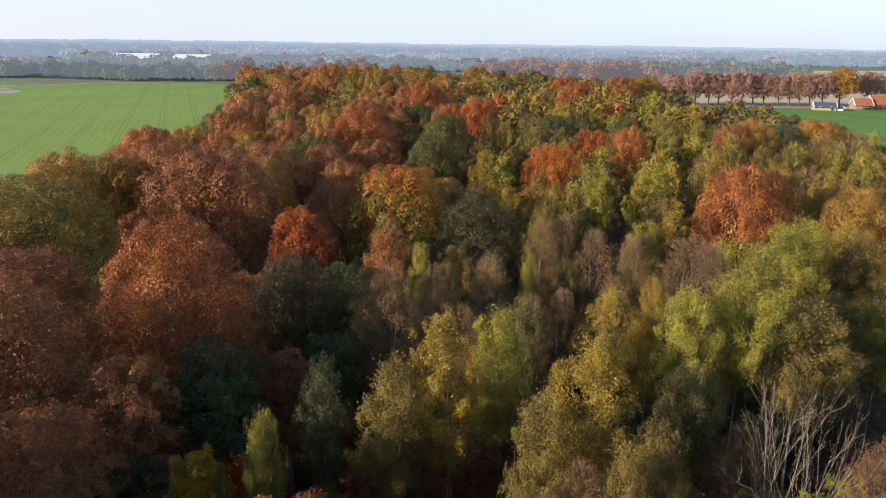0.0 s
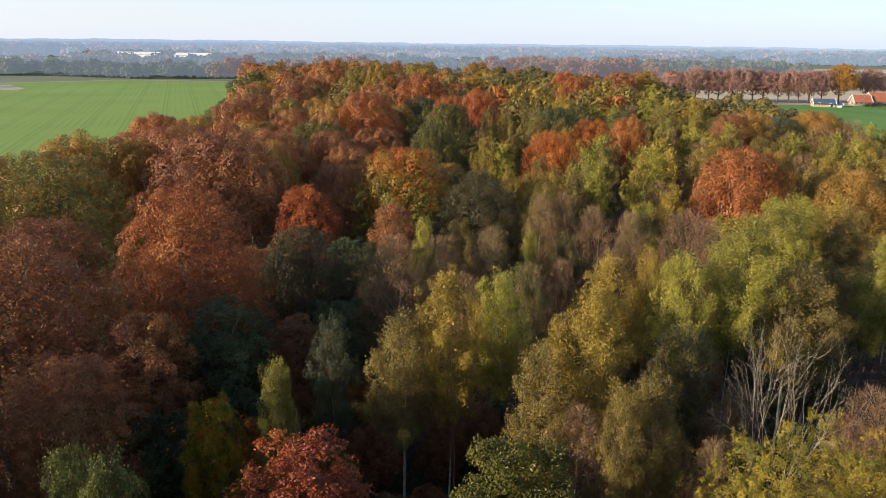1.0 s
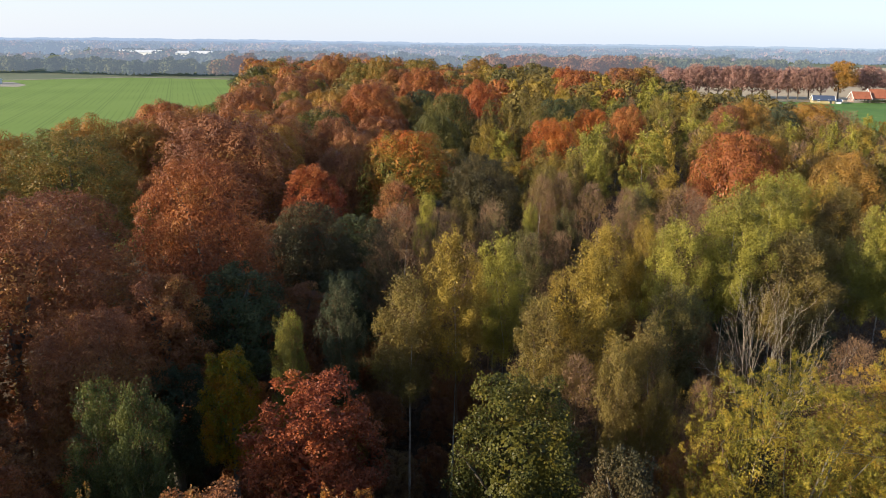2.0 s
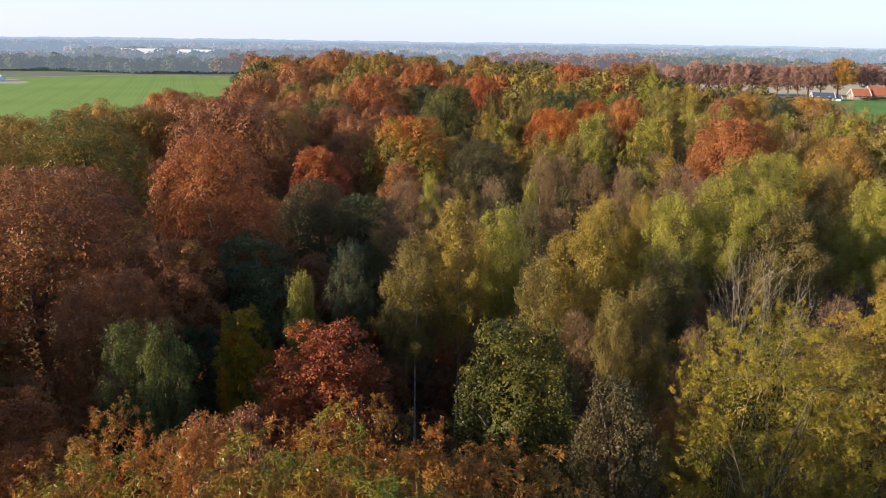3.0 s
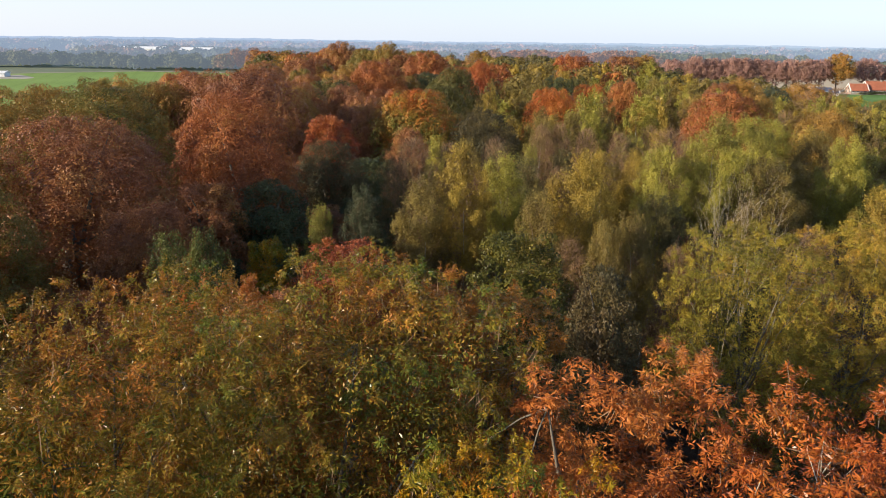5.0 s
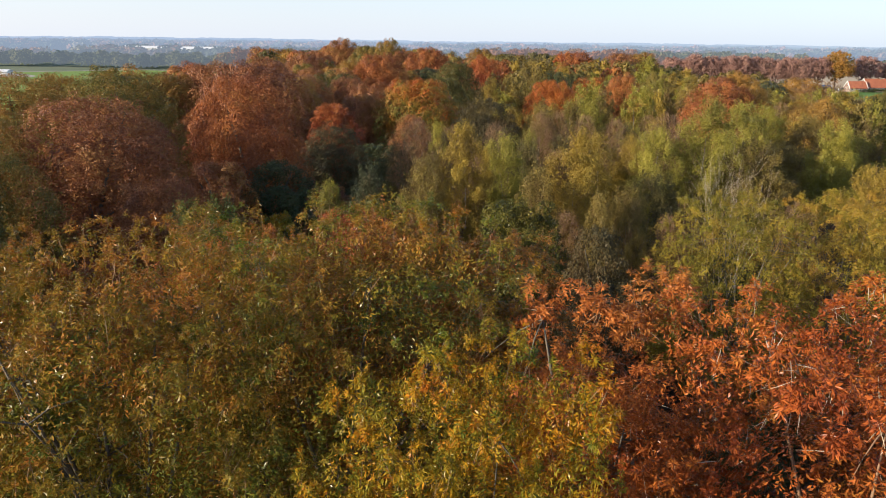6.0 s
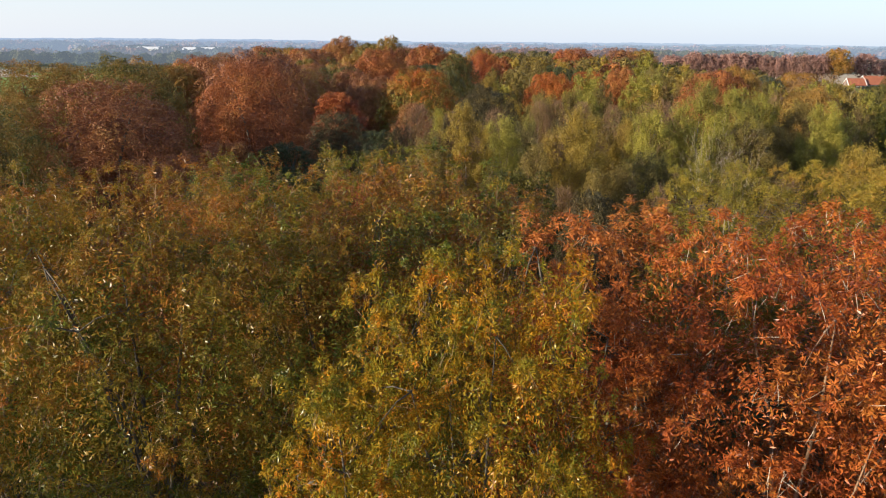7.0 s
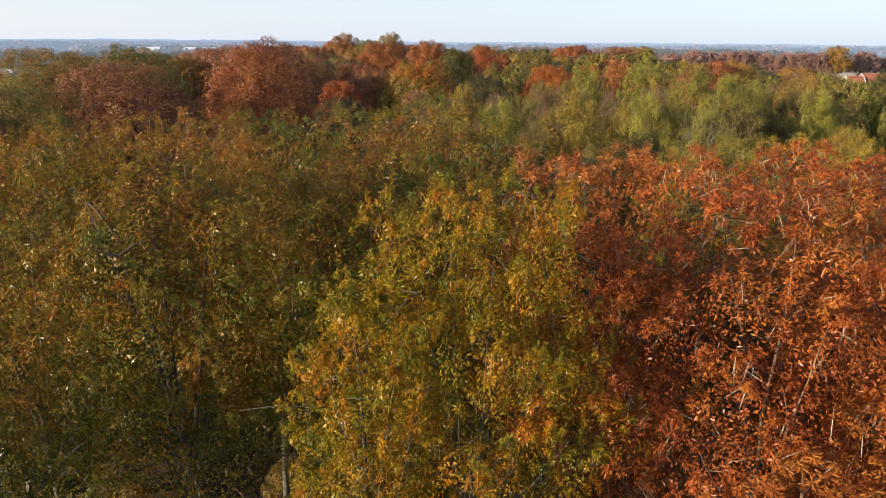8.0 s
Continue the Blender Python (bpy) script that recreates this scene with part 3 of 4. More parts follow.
# ---- named trees, from the nearest oaks outwards ----
for leaf, x, y, top, r in [
        # the oak at (-17.6, -5.0) is unseen, added to shade its neighbours
        ("turning", -9.6, 2.2, 21.1, 6.0), ("turning", -3.8, 4.2, 21.2, 6.0), ("russet", .6, 8.2, 19.6, 2.8), ("russet", -2.6, 8.2, 20.0, 4.2), ("russet", -8.2, 8.8, 19.4, 4.0), ("turning", -14.2, 2.6, 20.0, 4.8), ("turning", -17.6, -5.0, 17.4, 4.6), ("yellow_oak", -.1, -2.8, 20.2, 3.7), ("yellow_oak", -2.9, -4.1, 18.5, 2.0),
        ("red_oak", 6.9, -2.2, 20.8, 5.0), ("red_oak", 11.4, -.6, 20.4, 4.0), ("orange", 2.9, 1.4, 20.5, 3.0), ("red_oak", 12.4, -5.4, 20.6, 4.8), ("red_oak", 6.8, -6.8, 15.6, 3.2), ("lime_oak", 13.8, 20.2, 18.4, 4.4),
        ("lime_oak", 20.2, 21.2, 18.3, 4.4)]:
    tree("near", leaf, x, y, top, r, 65 if leaf == "yellow_oak" else None)
for leaf, x, y, top, r in [
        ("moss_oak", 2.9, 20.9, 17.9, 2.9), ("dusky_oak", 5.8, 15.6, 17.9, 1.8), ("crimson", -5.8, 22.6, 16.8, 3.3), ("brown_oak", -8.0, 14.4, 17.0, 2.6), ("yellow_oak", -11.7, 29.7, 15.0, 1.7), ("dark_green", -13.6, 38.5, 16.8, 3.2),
        # brown oaks at x -18.6 and -17.0 are placed to shade trees beyond
        ("brown_oak", -18.6, 29.0, 17.3, 3.6), ("brown_oak", -17.0, 34.6, 17.4, 3.0), ("dark_green", -15.4, 31.4, 13.0, 2.6), ("brown_oak", -21.6, 25.0, 13.0, 3.0), ("brown_oak", -26.6, 28.6, 14.5, 3.2), ("rust", -15.2, 15.5, 15.2, 2.4), ("rust", -18.4, 19.0, 15.0, 2.6), ("brown_oak", -25.6, 34.9, 21.5, 6.6),
        ("olive", -30.5, 31.0, 20.5, 3.6), ("olive", -39.5, 50.0, 22.4, 5.8), ("golden", -43.0, 64.0, 21.8, 5.0), ("olive", -34.5, 39.0, 20.2, 4.4)]:
    tree("oak", leaf, x, y, top, r)
for leaf, x, y, top, r in [
        # first four: oaks added at the left, mostly out of view, to cast shade
        ("olive", -27.5, 23.0, 21.0, 5.4), ("brown_oak", -23.0, 12.0, 20.0, 4.6), ("olive", -31.0, 14.0, 20.5, 5.5), ("brown_oak", -35.5, 20.0, 21.0, 5.0), ("rust", -17.2, 43.5, 22.6, 5.1), ("olive", -34.8, 59.5, 22.3, 7.0),
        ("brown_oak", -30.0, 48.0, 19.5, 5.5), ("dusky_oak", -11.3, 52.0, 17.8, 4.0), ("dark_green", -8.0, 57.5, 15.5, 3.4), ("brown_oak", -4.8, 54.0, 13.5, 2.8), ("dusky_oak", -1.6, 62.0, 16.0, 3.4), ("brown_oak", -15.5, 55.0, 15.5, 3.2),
        ("dark_green", -7.6, 46.5, 14.0, 2.8), ("brown_oak", -10.2, 43.0, 14.0, 2.6), ("crimson", -13.0, 63.5, 19.0, 3.4)]:
    tree("oak", leaf, x, y, top, r)
for leaf, x, y, top, r in [
        ("golden", -41.4, 76.8, 22.0, 5.6), ("olive", -36.5, 79.0, 21.4, 5.2), ("brown_oak", -32.0, 82.0, 22.4, 6.6), ("brown_oak", -23.2, 71.0, 23.4, 7.4), ("brown_oak", -23.0, 92.0, 21.0, 6.5), ("rust", -41.0, 100.0, 21.8, 5.8),
        ("brown_oak", -4.6, 60.0, 18.2, 2.5), ("two_tone", -4.6, 75.0, 21.2, 6.2), ("dusky_oak", 3.8, 69.0, 19.2, 4.6), ("brown_oak", -12.0, 88.0, 19.6, 4.4), ("brown_oak", -11.6, 75.0, 19.2, 4.2)]:
    tree("oak", leaf, x, y, top, r)
for leaf, x, y, top, r in [
        ("brown_oak", -16.0, 98.0, 20.0, 4.6), ("green_oak", -19.0, 105.0, 20.6, 6.4), ("rust", 34.0, 77.5, 21.2, 5.6), ("golden", 38.0, 79.0, 20.6, 4.0), ("golden", 45.0, 74.0, 19.4, 4.5), ("orange", 16.4, 103.0, 19.8, 5.0),
        ("orange", 27.0, 128.0, 19.0, 5.0), ("rust", 33.0, 125.0, 20.0, 4.2), ("green_oak", -1.5, 106.0, 20.0, 4.6)]:
    tree("oak", leaf, x, y, top, r)
for leaf, x, y, top, r in [
        ("rust", -14.0, 128.0, 23.0, 6.8), ("golden", -20.0, 131.0, 22.0, 4.0), ("green_oak", 1.0, 124.0, 22.0, 5.4), ("brown_oak", -28.0, 131.0, 20.0, 5.5), ("brown_oak", -44.0, 165.0, 20.5, 7.0), ("brown_oak", -40.0, 190.0, 21.5, 7.5),
        ("dark_green", 24.0, 152.0, 19.2, 5.5), ("crimson", 7.9, 158.0, 22.3, 5.6), ("rust", 1.5, 160.0, 21.0, 4.5), ("rust", -6.0, 197.0, 23.6, 8.0)]:
    tree("oak", leaf, x, y, top, r)
for leaf, x, y, top, r in [
        ("brown_oak", -15.0, 222.0, 22.6, 8.0), ("olive", -19.6, 224.0, 26.0, 6.0), ("olive", -27.0, 232.0, 24.0, 7.5), ("brown_oak", -40.0, 262.0, 26.0, 8.0), ("rust", -46.0, 282.0, 23.5, 9.0), ("brown_oak", -43.0, 224.0, 21.5, 8.0),
        ("olive", -70.0, 300.0, 20.0, 9.0), ("golden", -58.0, 230.0, 19.5, 8.0), ("rust", 42.0, 224.0, 22.8, 7.6)]:
    tree("oak", leaf, x, y, top, r)
for leaf, x, y, top, r in [
        ("crimson", 46.0, 275.0, 22.0, 6.0), ("brown_oak", 69.0, 280.0, 22.0, 8.5), ("olive", 81.0, 292.0, 22.0, 9.0), ("olive", -12.0, 352.0, 22.0, 9.0), ("golden", 18.0, 392.0, 22.0, 9.0), ("dark_green", -6.0, 182.0, 18.5, 7.0),
        ("golden", 62.0, 142.0, 20.0, 5.6), ("brown_oak", 57.0, 140.0, 19.2, 4.6), ("golden", 86.0, 163.0, 18.0, 7.0), ("willow", 77.0, 160.0, 17.0, 5.5), ("green_oak", -68.0, 205.0, 9.0, 5.0), ("dark_green", -62.0, 176.0, 8.0, 4.0),
        ("dark_green", -58.0, 158.0, 7.5, 4.0), ("green_oak", -77.0, 245.0, 10.0, 6.0), ("dark_green", -84.0, 285.0, 10.0, 7.0), ("dark_green", -112.0, 400.0, 11.0, 9.0)]:
    tree("oak", leaf, x, y, top, r)
for leaf, x, y, top, r in [
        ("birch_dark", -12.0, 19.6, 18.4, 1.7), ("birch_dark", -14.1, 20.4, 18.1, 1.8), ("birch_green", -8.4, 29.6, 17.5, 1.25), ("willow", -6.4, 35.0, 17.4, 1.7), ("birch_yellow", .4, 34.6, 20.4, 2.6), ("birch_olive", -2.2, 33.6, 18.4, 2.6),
        ("birch_green", 3.6, 38.4, 19.4, 2.4), ("birch_dull", 5.4, 43.0, 18.4, 2.2), ("birch_yellow", 7.6, 32.0, 20.4, 2.8), ("birch_olive", 4.8, 29.6, 18.4, 2.2), ("birch_olive", 8.3, 27.0, 17.4, 1.6), ("birch_olive", 10.4, 28.2, 17.4, 1.8),
        ("birch_yellow", 11.6, 43.4, 18.7, 3.0), ("birch_yellow", 15.2, 47.4, 18.4, 1.8), ("birch_green", 15.6, 41.4, 19.8, 2.7), ("birch_dull", 13.8, 36.0, 17.0, 2.7), ("birch_green", 19.8, 42.6, 21.8, 3.2), ("birch_olive", 23.4, 41.4, 18.8, 3.6), ("birch_yellow", 30.6, 37.0, 17.6, 2.8), ("birch_green", 34.6, 47.0, 18.8, 3.0)]:
    tree("birch", leaf, x, y, top, r)
for leaf, x, y, top, r in [
        ("birch_green", 27.6, 54.0, 20.6, 3.6), ("birch_green", 31.5, 59.0, 20.0, 3.2), ("birch_olive", 27.0, 45.4, 18.2, 3.0), ("birch_green", 31.0, 45.4, 20.0, 2.8), ("birch_olive", 35.0, 57.0, 19.2, 3.2), ("birch_green", 17.6, 82.0, 21.0, 3.2),
        ("birch_green", 26.0, 87.0, 20.4, 4.0), ("birch_yellow", 33.4, 87.0, 20.4, 3.8), ("birch_olive", 13.0, 94.0, 17.6, 3.2), ("birch_dull", 18.4, 95.5, 17.2, 3.2), ("birch_olive", 23.0, 98.0, 17.8, 3.2), ("birch_olive", 28.0, 119.0, 17.8, 3.6), ("birch_yellow", 6.2, 99.0, 19.8, 2.8), ("birch_olive", 15.6, 124.0, 22.2, 4.4), ("birch_olive", 49.0, 157.0, 19.2, 5.0), ("birch_yellow", 31.0, 180.0, 20.0, 5.0),
        ("birch_green", 56.0, 192.0, 22.2, 5.6), ("birch_yellow", 66.0, 188.0, 19.2, 6.0), ("birch_yellow", 44.0, 110.0, 18.4, 3.8), ("birch_olive", 57.0, 117.0, 18.2, 4.0), ("birch_yellow", 52.0, 93.0, 18.2, 4.2), ("birch_yellow", 69.0, 114.0, 18.4, 5.0)]:
    tree("birch", leaf, x, y, top, r)
for x, y, top, r in [(-3.4, 45.6, 19.6, 3.4), (-.6, 48.0, 18.8, 2.2), (3.5, 50.4, 19.0, 2.4), (9.4, 63.4, 18.7, 2.4), (13.2, 58.6, 19.0, 2.6), (16.0, 57.2, 18.8, 2.4), (20.2, 54.4, 19.6, 4.0), (21.2, 29.0, 16.6, 2.6), (6.6, 28.0, 16.0, 2.2),
                     (11.8, 66.0, 18.6, 2.4), (24.0, 60.0, 17.5, 3.0), (1.0, 41.0, 15.5, 2.6), (-2.5, 39.5, 14.5, 2.4), (73.0, 135.0, 18.0, 5.0), (78.0, 134.0, 19.0, 5.0), (54.0, 103.0, 17.0, 3.6), (17.0, 34.5, 14.0, 2.8), (12.0, 33.0, 13.5, 2.4)]:
    tree("twiggy", "birch_brown", x, y, top, r)
tree("twiggy", "birch_yellow", 11.2, 23.5, 17.0, 1.5)
for leaf, x, y, top, r in [("birch_green", -1.8, 56.0, 18.3, 1.5), ("birch_green", 7.1, 54.0, 18.0, 1.1), ("birch_olive", 9.6, 66.0, 18.9, 2.2), ("birch_olive", 1.4, 57.0, 17.6, 2.4), ("birch_dull", 4.6, 57.0, 17.4, 2.2), ("birch_dull", -4.6, 49.6, 17.4, 2.2),
                           ("birch_dull", 10.6, 56.0, 17.0, 2.2), ("birch_dull", 18.4, 62.0, 17.6, 2.6)]:
    tree("birch", leaf, x, y, top, r)
for x, y, top, r in [(.4, 52.4, 17.6, 2.2), (6.4, 47.6, 17.0, 2.2), (1.6, 46.0, 16.8, 2.0), (9.2, 50.0, 16.6, 2.2), (13.6, 52.8, 16.8, 2.2)]:
    tree("twiggy", "birch_brown", x, y, top, r)


# ---- the rest of the wood ----
def inside(x, y, poly):
    hit = False
    for (x0, y0), (x1, y1) in zip(poly, poly[1:] + poly[:1]):
        if (y0 > y) != (y1 > y) and x < x0 + (y - y0) * (x1 - x0) / (y1 - y0):
            hit = not hit
    return hit


CANOPY = {}


def canopy_tree(rng, leaf, x, y, top, r):
    """One dome of the far canopy, gathered by colour."""
    cs, rs = dome_lobes(rng, r, 6.0, top, 18, 2.2, (.28, .42))
    q, d = dome_points(rng, cs, rs, 1300)
    out = unit(q - np.array([0, 0, top * .55]))
    CANOPY.setdefault(leaf, []).append(under_layer(rng, cs + np.array([x, y, 0]), rs, 300, .95, .75))
    CANOPY[leaf].append(leaves(rng, q + np.array([x, y, 0]), np.cross(d, rng.normal(size=(1300, 3))), .55, .43, face=d + out * .6, stray=.3, blunt=True))
    PLACED.append((x, y, r))


def fill_wood():
    rng, nrng = random.Random(5), np.random.default_rng(5)
    tries = 0
    while tries < 7000:
        tries += 1
        y = -40 + 460 * rng.random() ** 1.1
        x = rng.uniform(-112, 122)
        if not inside(x - 3, y, WOOD_EDGE) or not inside(x + 3, y, WOOD_EDGE) or abs(x) > 16 + .64 * max(0, y + 18) or (y < 10 and x < 14):
            continue
        far = y > 185
        r = rng.uniform(3.0, 4.4) if y < 80 else rng.uniform(3.0, 4.8) if not far else rng.uniform(5.5, 8)
        if any((x - a) ** 2 + (y - b) ** 2 < ((.86 if y < 70 else .74) * (r + c)) ** 2 for a, b, c in PLACED):
            continue
        u = rng.random()
        side = x + 8 - .03 * y
        low = y < 62 and y > 8
        top = rng.uniform(9.0, 14.0) if low else rng.uniform(14.5, 20.0)
        if y > 75 and side < -6:
            top, r = rng.uniform(17.0, 21.0), max(r, rng.uniform(4.2, 6.2))
        if 62 <= y < 185 and side > -6:
            top = rng.uniform(15.5, 19.2)
        if x > 58 and y > 145:
            top = rng.uniform(13.0, 15.8)
        if y < 8:
            top = rng.uniform(13, 16.5)
        birchy = side > 12 or x > 36
        if low and side > 0:
            tree("twiggy", "birch_brown", x, y, top, r * .85, fine=20)
        elif far and birchy:
            canopy_tree(nrng, "birch_olive" if u < .5 else "birch_yellow" if u < .68 else "birch_dull" if u < .82 else "green_oak" if u < .92 else "rust", x, y, top + 1, r * .8)
        elif far:
            canopy_tree(nrng, "olive" if u < .2 else "birch_olive" if u < .34 else "brown_oak" if u < .58 else "rust" if u < .72 else "green_oak" if u < .93 else "golden", x, y, top + 1, r)
        elif side < -6 or (y < 8 and side < 12):
            tree("oak", "brown_oak" if u < .42 else "rust" if u < .6 else "olive" if u < .82 else "golden" if u < .93 else "dusky_oak", x, y, top, r, fine=50, reach=105)
        elif birchy:
            if u < .78:
                tree("birch", "birch_olive" if u < .36 else "birch_yellow" if u < .58 else "birch_green", x, y, top, r * .85, fine=50, reach=105)
            elif u < .9:
                tree("twiggy", "birch_brown", x, y, top, r * .8, fine=50, reach=105)
            else:
                tree("oak", "green_oak" if u < .96 else "golden", x, y, top, r, fine=50, reach=105)
        elif u < .4:
            tree("birch", "birch_olive", x, y, top, r * .9, fine=50, reach=105)
        else:
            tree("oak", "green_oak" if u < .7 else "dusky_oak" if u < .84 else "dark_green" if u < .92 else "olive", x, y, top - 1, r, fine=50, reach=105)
    for leaf, balls in CANOPY.items():
        me = quads_mesh("canopy", np.concatenate(balls))
        me.materials.append(LEAF[leaf])
        tagged(new("canopy", me), "far crowns of the wood, " + WORDS[leaf], "woodland", kind="stuff")


fill_wood()


def edge_shrubs():
    """Dark bushes along the wood's western edge, where it meets the crop."""
    rng = random.Random(4)
    for (x0, y0), (x1, y1) in zip(WEST[2:], WEST[3:]):
        n = int(math.hypot(x1 - x0, y1 - y0) / 7)
        for k in range(n):
            f = (k + rng.random() * .6) / n
            shrub("dark_green" if rng.random() < .6 else "green_oak", x0 + (x1 - x0) * f + rng.uniform(-1, 1.5), y0 + (y1 - y0) * f, rng.uniform(6, 10), rng.uniform(3.2, 4.6))


edge_shrubs()


def understorey():
    """Low shrubs and saplings in the shade of the wood."""
    rng = random.Random(8)
    spots = []
    while len(spots) < 135:
        x, y = rng.uniform(-34, 34), rng.uniform(4, 66)
        if inside(x, y, WOOD_EDGE) and all((x - a) ** 2 + (y - b) ** 2 > 9 for a, b in spots) and abs(x) < 10 + .66 * (y + 12):
            spots.append((x, y))
    while len(spots) < 155:
        spots.append((rng.uniform(-34, -17), rng.uniform(40, 66)))
    for x, y in spots:
        u = rng.random()
        left = x < -6
        shrub(("brown_oak" if u < .5 else "dark_green" if u < .75 else "olive") if left else ("brown_oak" if u < .55 else "birch_brown" if u < .7 else "dark_green"), x, y, rng.uniform(4.0, 8.0), rng.uniform(1.6, 2.6))


understorey()


# ---- bare tree ----
def bare_tree(x, y, top):
    """A leafless tree: several pale stems that fan out into fine twigs."""
    rng = np.random.default_rng(7)
    root = new("bare_tree")
    tagged(root, "leafless tree with pale spreading branches", "tree", "trees of the wood")
    root.matrix_world = pose(x, y, 0) @ Matrix.Diagonal((.46, .46, 1.05, 1))
    reach, thick = (.2, .14, .085, .05), (.034, .016, .009, .006)

    def grow(bm, p, way, length, rad, level):
        pts, q, w = [tuple(p)], np.array(p, float), np.array(way, float)
        for _ in range(4):
            w = w + rng.normal(size=3) * .1 + np.array([0, 0, .03])
            w /= np.linalg.norm(w)
            q = q + w * length / 4
            pts.append(tuple(q))
        tip = thick[level] if level < 4 else .004
        tube_into(bm, pts, [rad + (tip - rad) * k / 4 for k in range(5)], 6 if level < 2 else 3)
        if level < 4:
            for k in range(4 if level < 1 else 3):
                side = rng.normal(size=3) * np.array([1, 1, .3])
                side -= w * side.dot(w)
                side /= np.linalg.norm(side)
                j = (4, 4, 3, 2)[k] if level else (4, 4, 4, 3)[k]
                grow(bm, pts[j], w + side * rng.uniform(.2, .5) * (1 if level < 1 else 1.5), top * reach[level] * rng.uniform(.75, 1.1), tip, level + 1)

    for dx, dy in [(-.95, .1), (-.25, -.4), (.35, .4), (.95, -.1)]:
        bm = bmesh.new()
        way = np.array([dx, dy, 5.4])
        grow(bm, (dx * .3, dy * .3, -.2), way / np.linalg.norm(way), top * rng.uniform(.48, .58), .09, 0)
        me = bm_mesh("stem", bm)
        me.materials.append(PALE_BARK)
        new("stem", me).parent = root


bare_tree(16.6, 29.8, 20.2)


# ---- undergrowth, one mass that nobody could count ----
def undergrowth():
    """Saplings, brambles and bracken: knee-high in places, above head height in others."""
    rng = np.random.default_rng(9)
    n = 60000
    x, y = rng.uniform(-36, 50, n), 4 + 82 * rng.random(n)
    clump = np.sin(x * .9) * np.cos(y * .8) + np.sin(x * .31 + y * .43) + .6 * np.sin(x * 1.7 - y * 1.3)
    z = np.abs(rng.normal(size=n)) * (1.5 + 1.1 * np.clip(clump, -1, 2))
    q = np.stack([x, y, z], axis=1)
    ok = np.array([inside(a, b, WOOD_EDGE) for a, b in zip(x, y)])
    q = q[ok]
    v = leaves(rng, q, rng.normal(size=(len(q), 3)) + np.array([0, 0, .3]), .36, .16, blunt=True)
    me = quads_mesh("undergrowth", v)
    me.materials.append(UNDER)
    tagged(new("undergrowth", me), "dense brown undergrowth of shrubs and brambles", "undergrowth", kind="stuff")


undergrowth()


# ---- avenue, farm and distance ----
def row_of_oaks():
    rng = random.Random(3)
    for i in range(14):
        f = i / 13
        tree("avenue", "purple_oak", 136 + 88 * f + rng.uniform(-1.2, 1.2), 426 - 1 * f + rng.uniform(-1.5, 1.5), rng.uniform(17.0, 19.5), rng.uniform(6.6, 8.0), group="oaks along the track")


row_of_oaks()
tree("avenue", "golden", 236, 428, 22.0, 9.5, group="oaks by the farm")
tree("avenue", "purple_oak", 260, 440, 19.5, 10.0, group="oaks by the farm")
tree("avenue", "purple_oak", 279, 446, 16.0, 8.0, group="oaks by the farm")


def part(name, bm, mat, parent, label="", smooth=False):
    me = bm_mesh(name, bm, smooth)
    me.materials.append(mat)
    ob = new(name, me)
    ob.parent = parent
    if label:
        ob["label"] = label
    return ob


def box_into(bm, x0, x1, y0, y1, z0, z1):
    v = [bm.verts.new(p) for p in ((x0, y0, z0), (x1, y0, z0), (x1, y1, z0), (x0, y1, z0), (x0, y0, z1), (x1, y0, z1), (x1, y1, z1), (x0, y1, z1))]
    for f in ((3, 2, 1, 0), (4, 5, 6, 7), (0, 1, 5, 4), (1, 2, 6, 5), (2, 3, 7, 6), (3, 0, 4, 7)):
        bm.faces.new([v[k] for k in f])


def box_bm(*a):
    bm = bmesh.new()
    box_into(bm, *a)
    return bm


def tile_mat(name, cols, rows):
    """Roof tiles in courses, some paler than others."""
    m, n, l = material(name)
    out, p, tc = n.new("ShaderNodeOutputMaterial"), n.new("ShaderNodeBsdfPrincipled"), n.new("ShaderNodeTexCoord")
    br = n.new("ShaderNodeTexBrick")
    br.inputs["Scale"].default_value = rows
    br.inputs["Color1"].default_value, br.inputs["Color2"].default_value, br.inputs["Mortar"].default_value = (*cols[0], 1), (*cols[1], 1), (*cols[2], 1)
    noi = n.new("ShaderNodeTexNoise")
    noi.inputs["Scale"].default_value = .5
    l.new(tc.outputs["Object"], br.inputs["Vector"])
    l.new(tc.outputs["Object"], noi.inputs["Vector"])
    mx = n.new("ShaderNodeMixRGB")
    mx.blend_type = "MULTIPLY"
    mx.inputs[0].default_value = .5
    l.new(br.outputs["Color"], mx.inputs[1])
    l.new(noi.outputs["Fac"], mx.inputs[2])
    l.new(mx.outputs[0], p.inputs["Base Color"])
    p.inputs["Roughness"].default_value = .7
    l.new(p.outputs[0], out.inputs[0])
    return m


TILES = tile_mat("clay_tiles", [(.5, .17, .08), (.42, .13, .06), (.25, .08, .04)], 3.0)
SLATE = tile_mat("blue_grey_sheets", [(.09, .12, .2), (.07, .1, .17), (.04, .06, .1)], 1.0)
BRICKS = tile_mat("red_brick", [(.3, .13, .08), (.25, .1, .07), (.35, .3, .25)], 5.0)
CREAM = plain_mat("cream_boards", [(.28, .22, .11), (.38, .3, .15), (.44, .36, .2)], .6, .8, .2)
WHITE = plain_mat("white_paint", [(.66, .65, .62), (.78, .77, .74), (.82, .81, .79)], .4, .6, .1)
GLASS = plain_mat("dark_window_glass", [(.02, .025, .03), (.04, .05, .06), (.05, .06, .08)], .3, .12, 0)


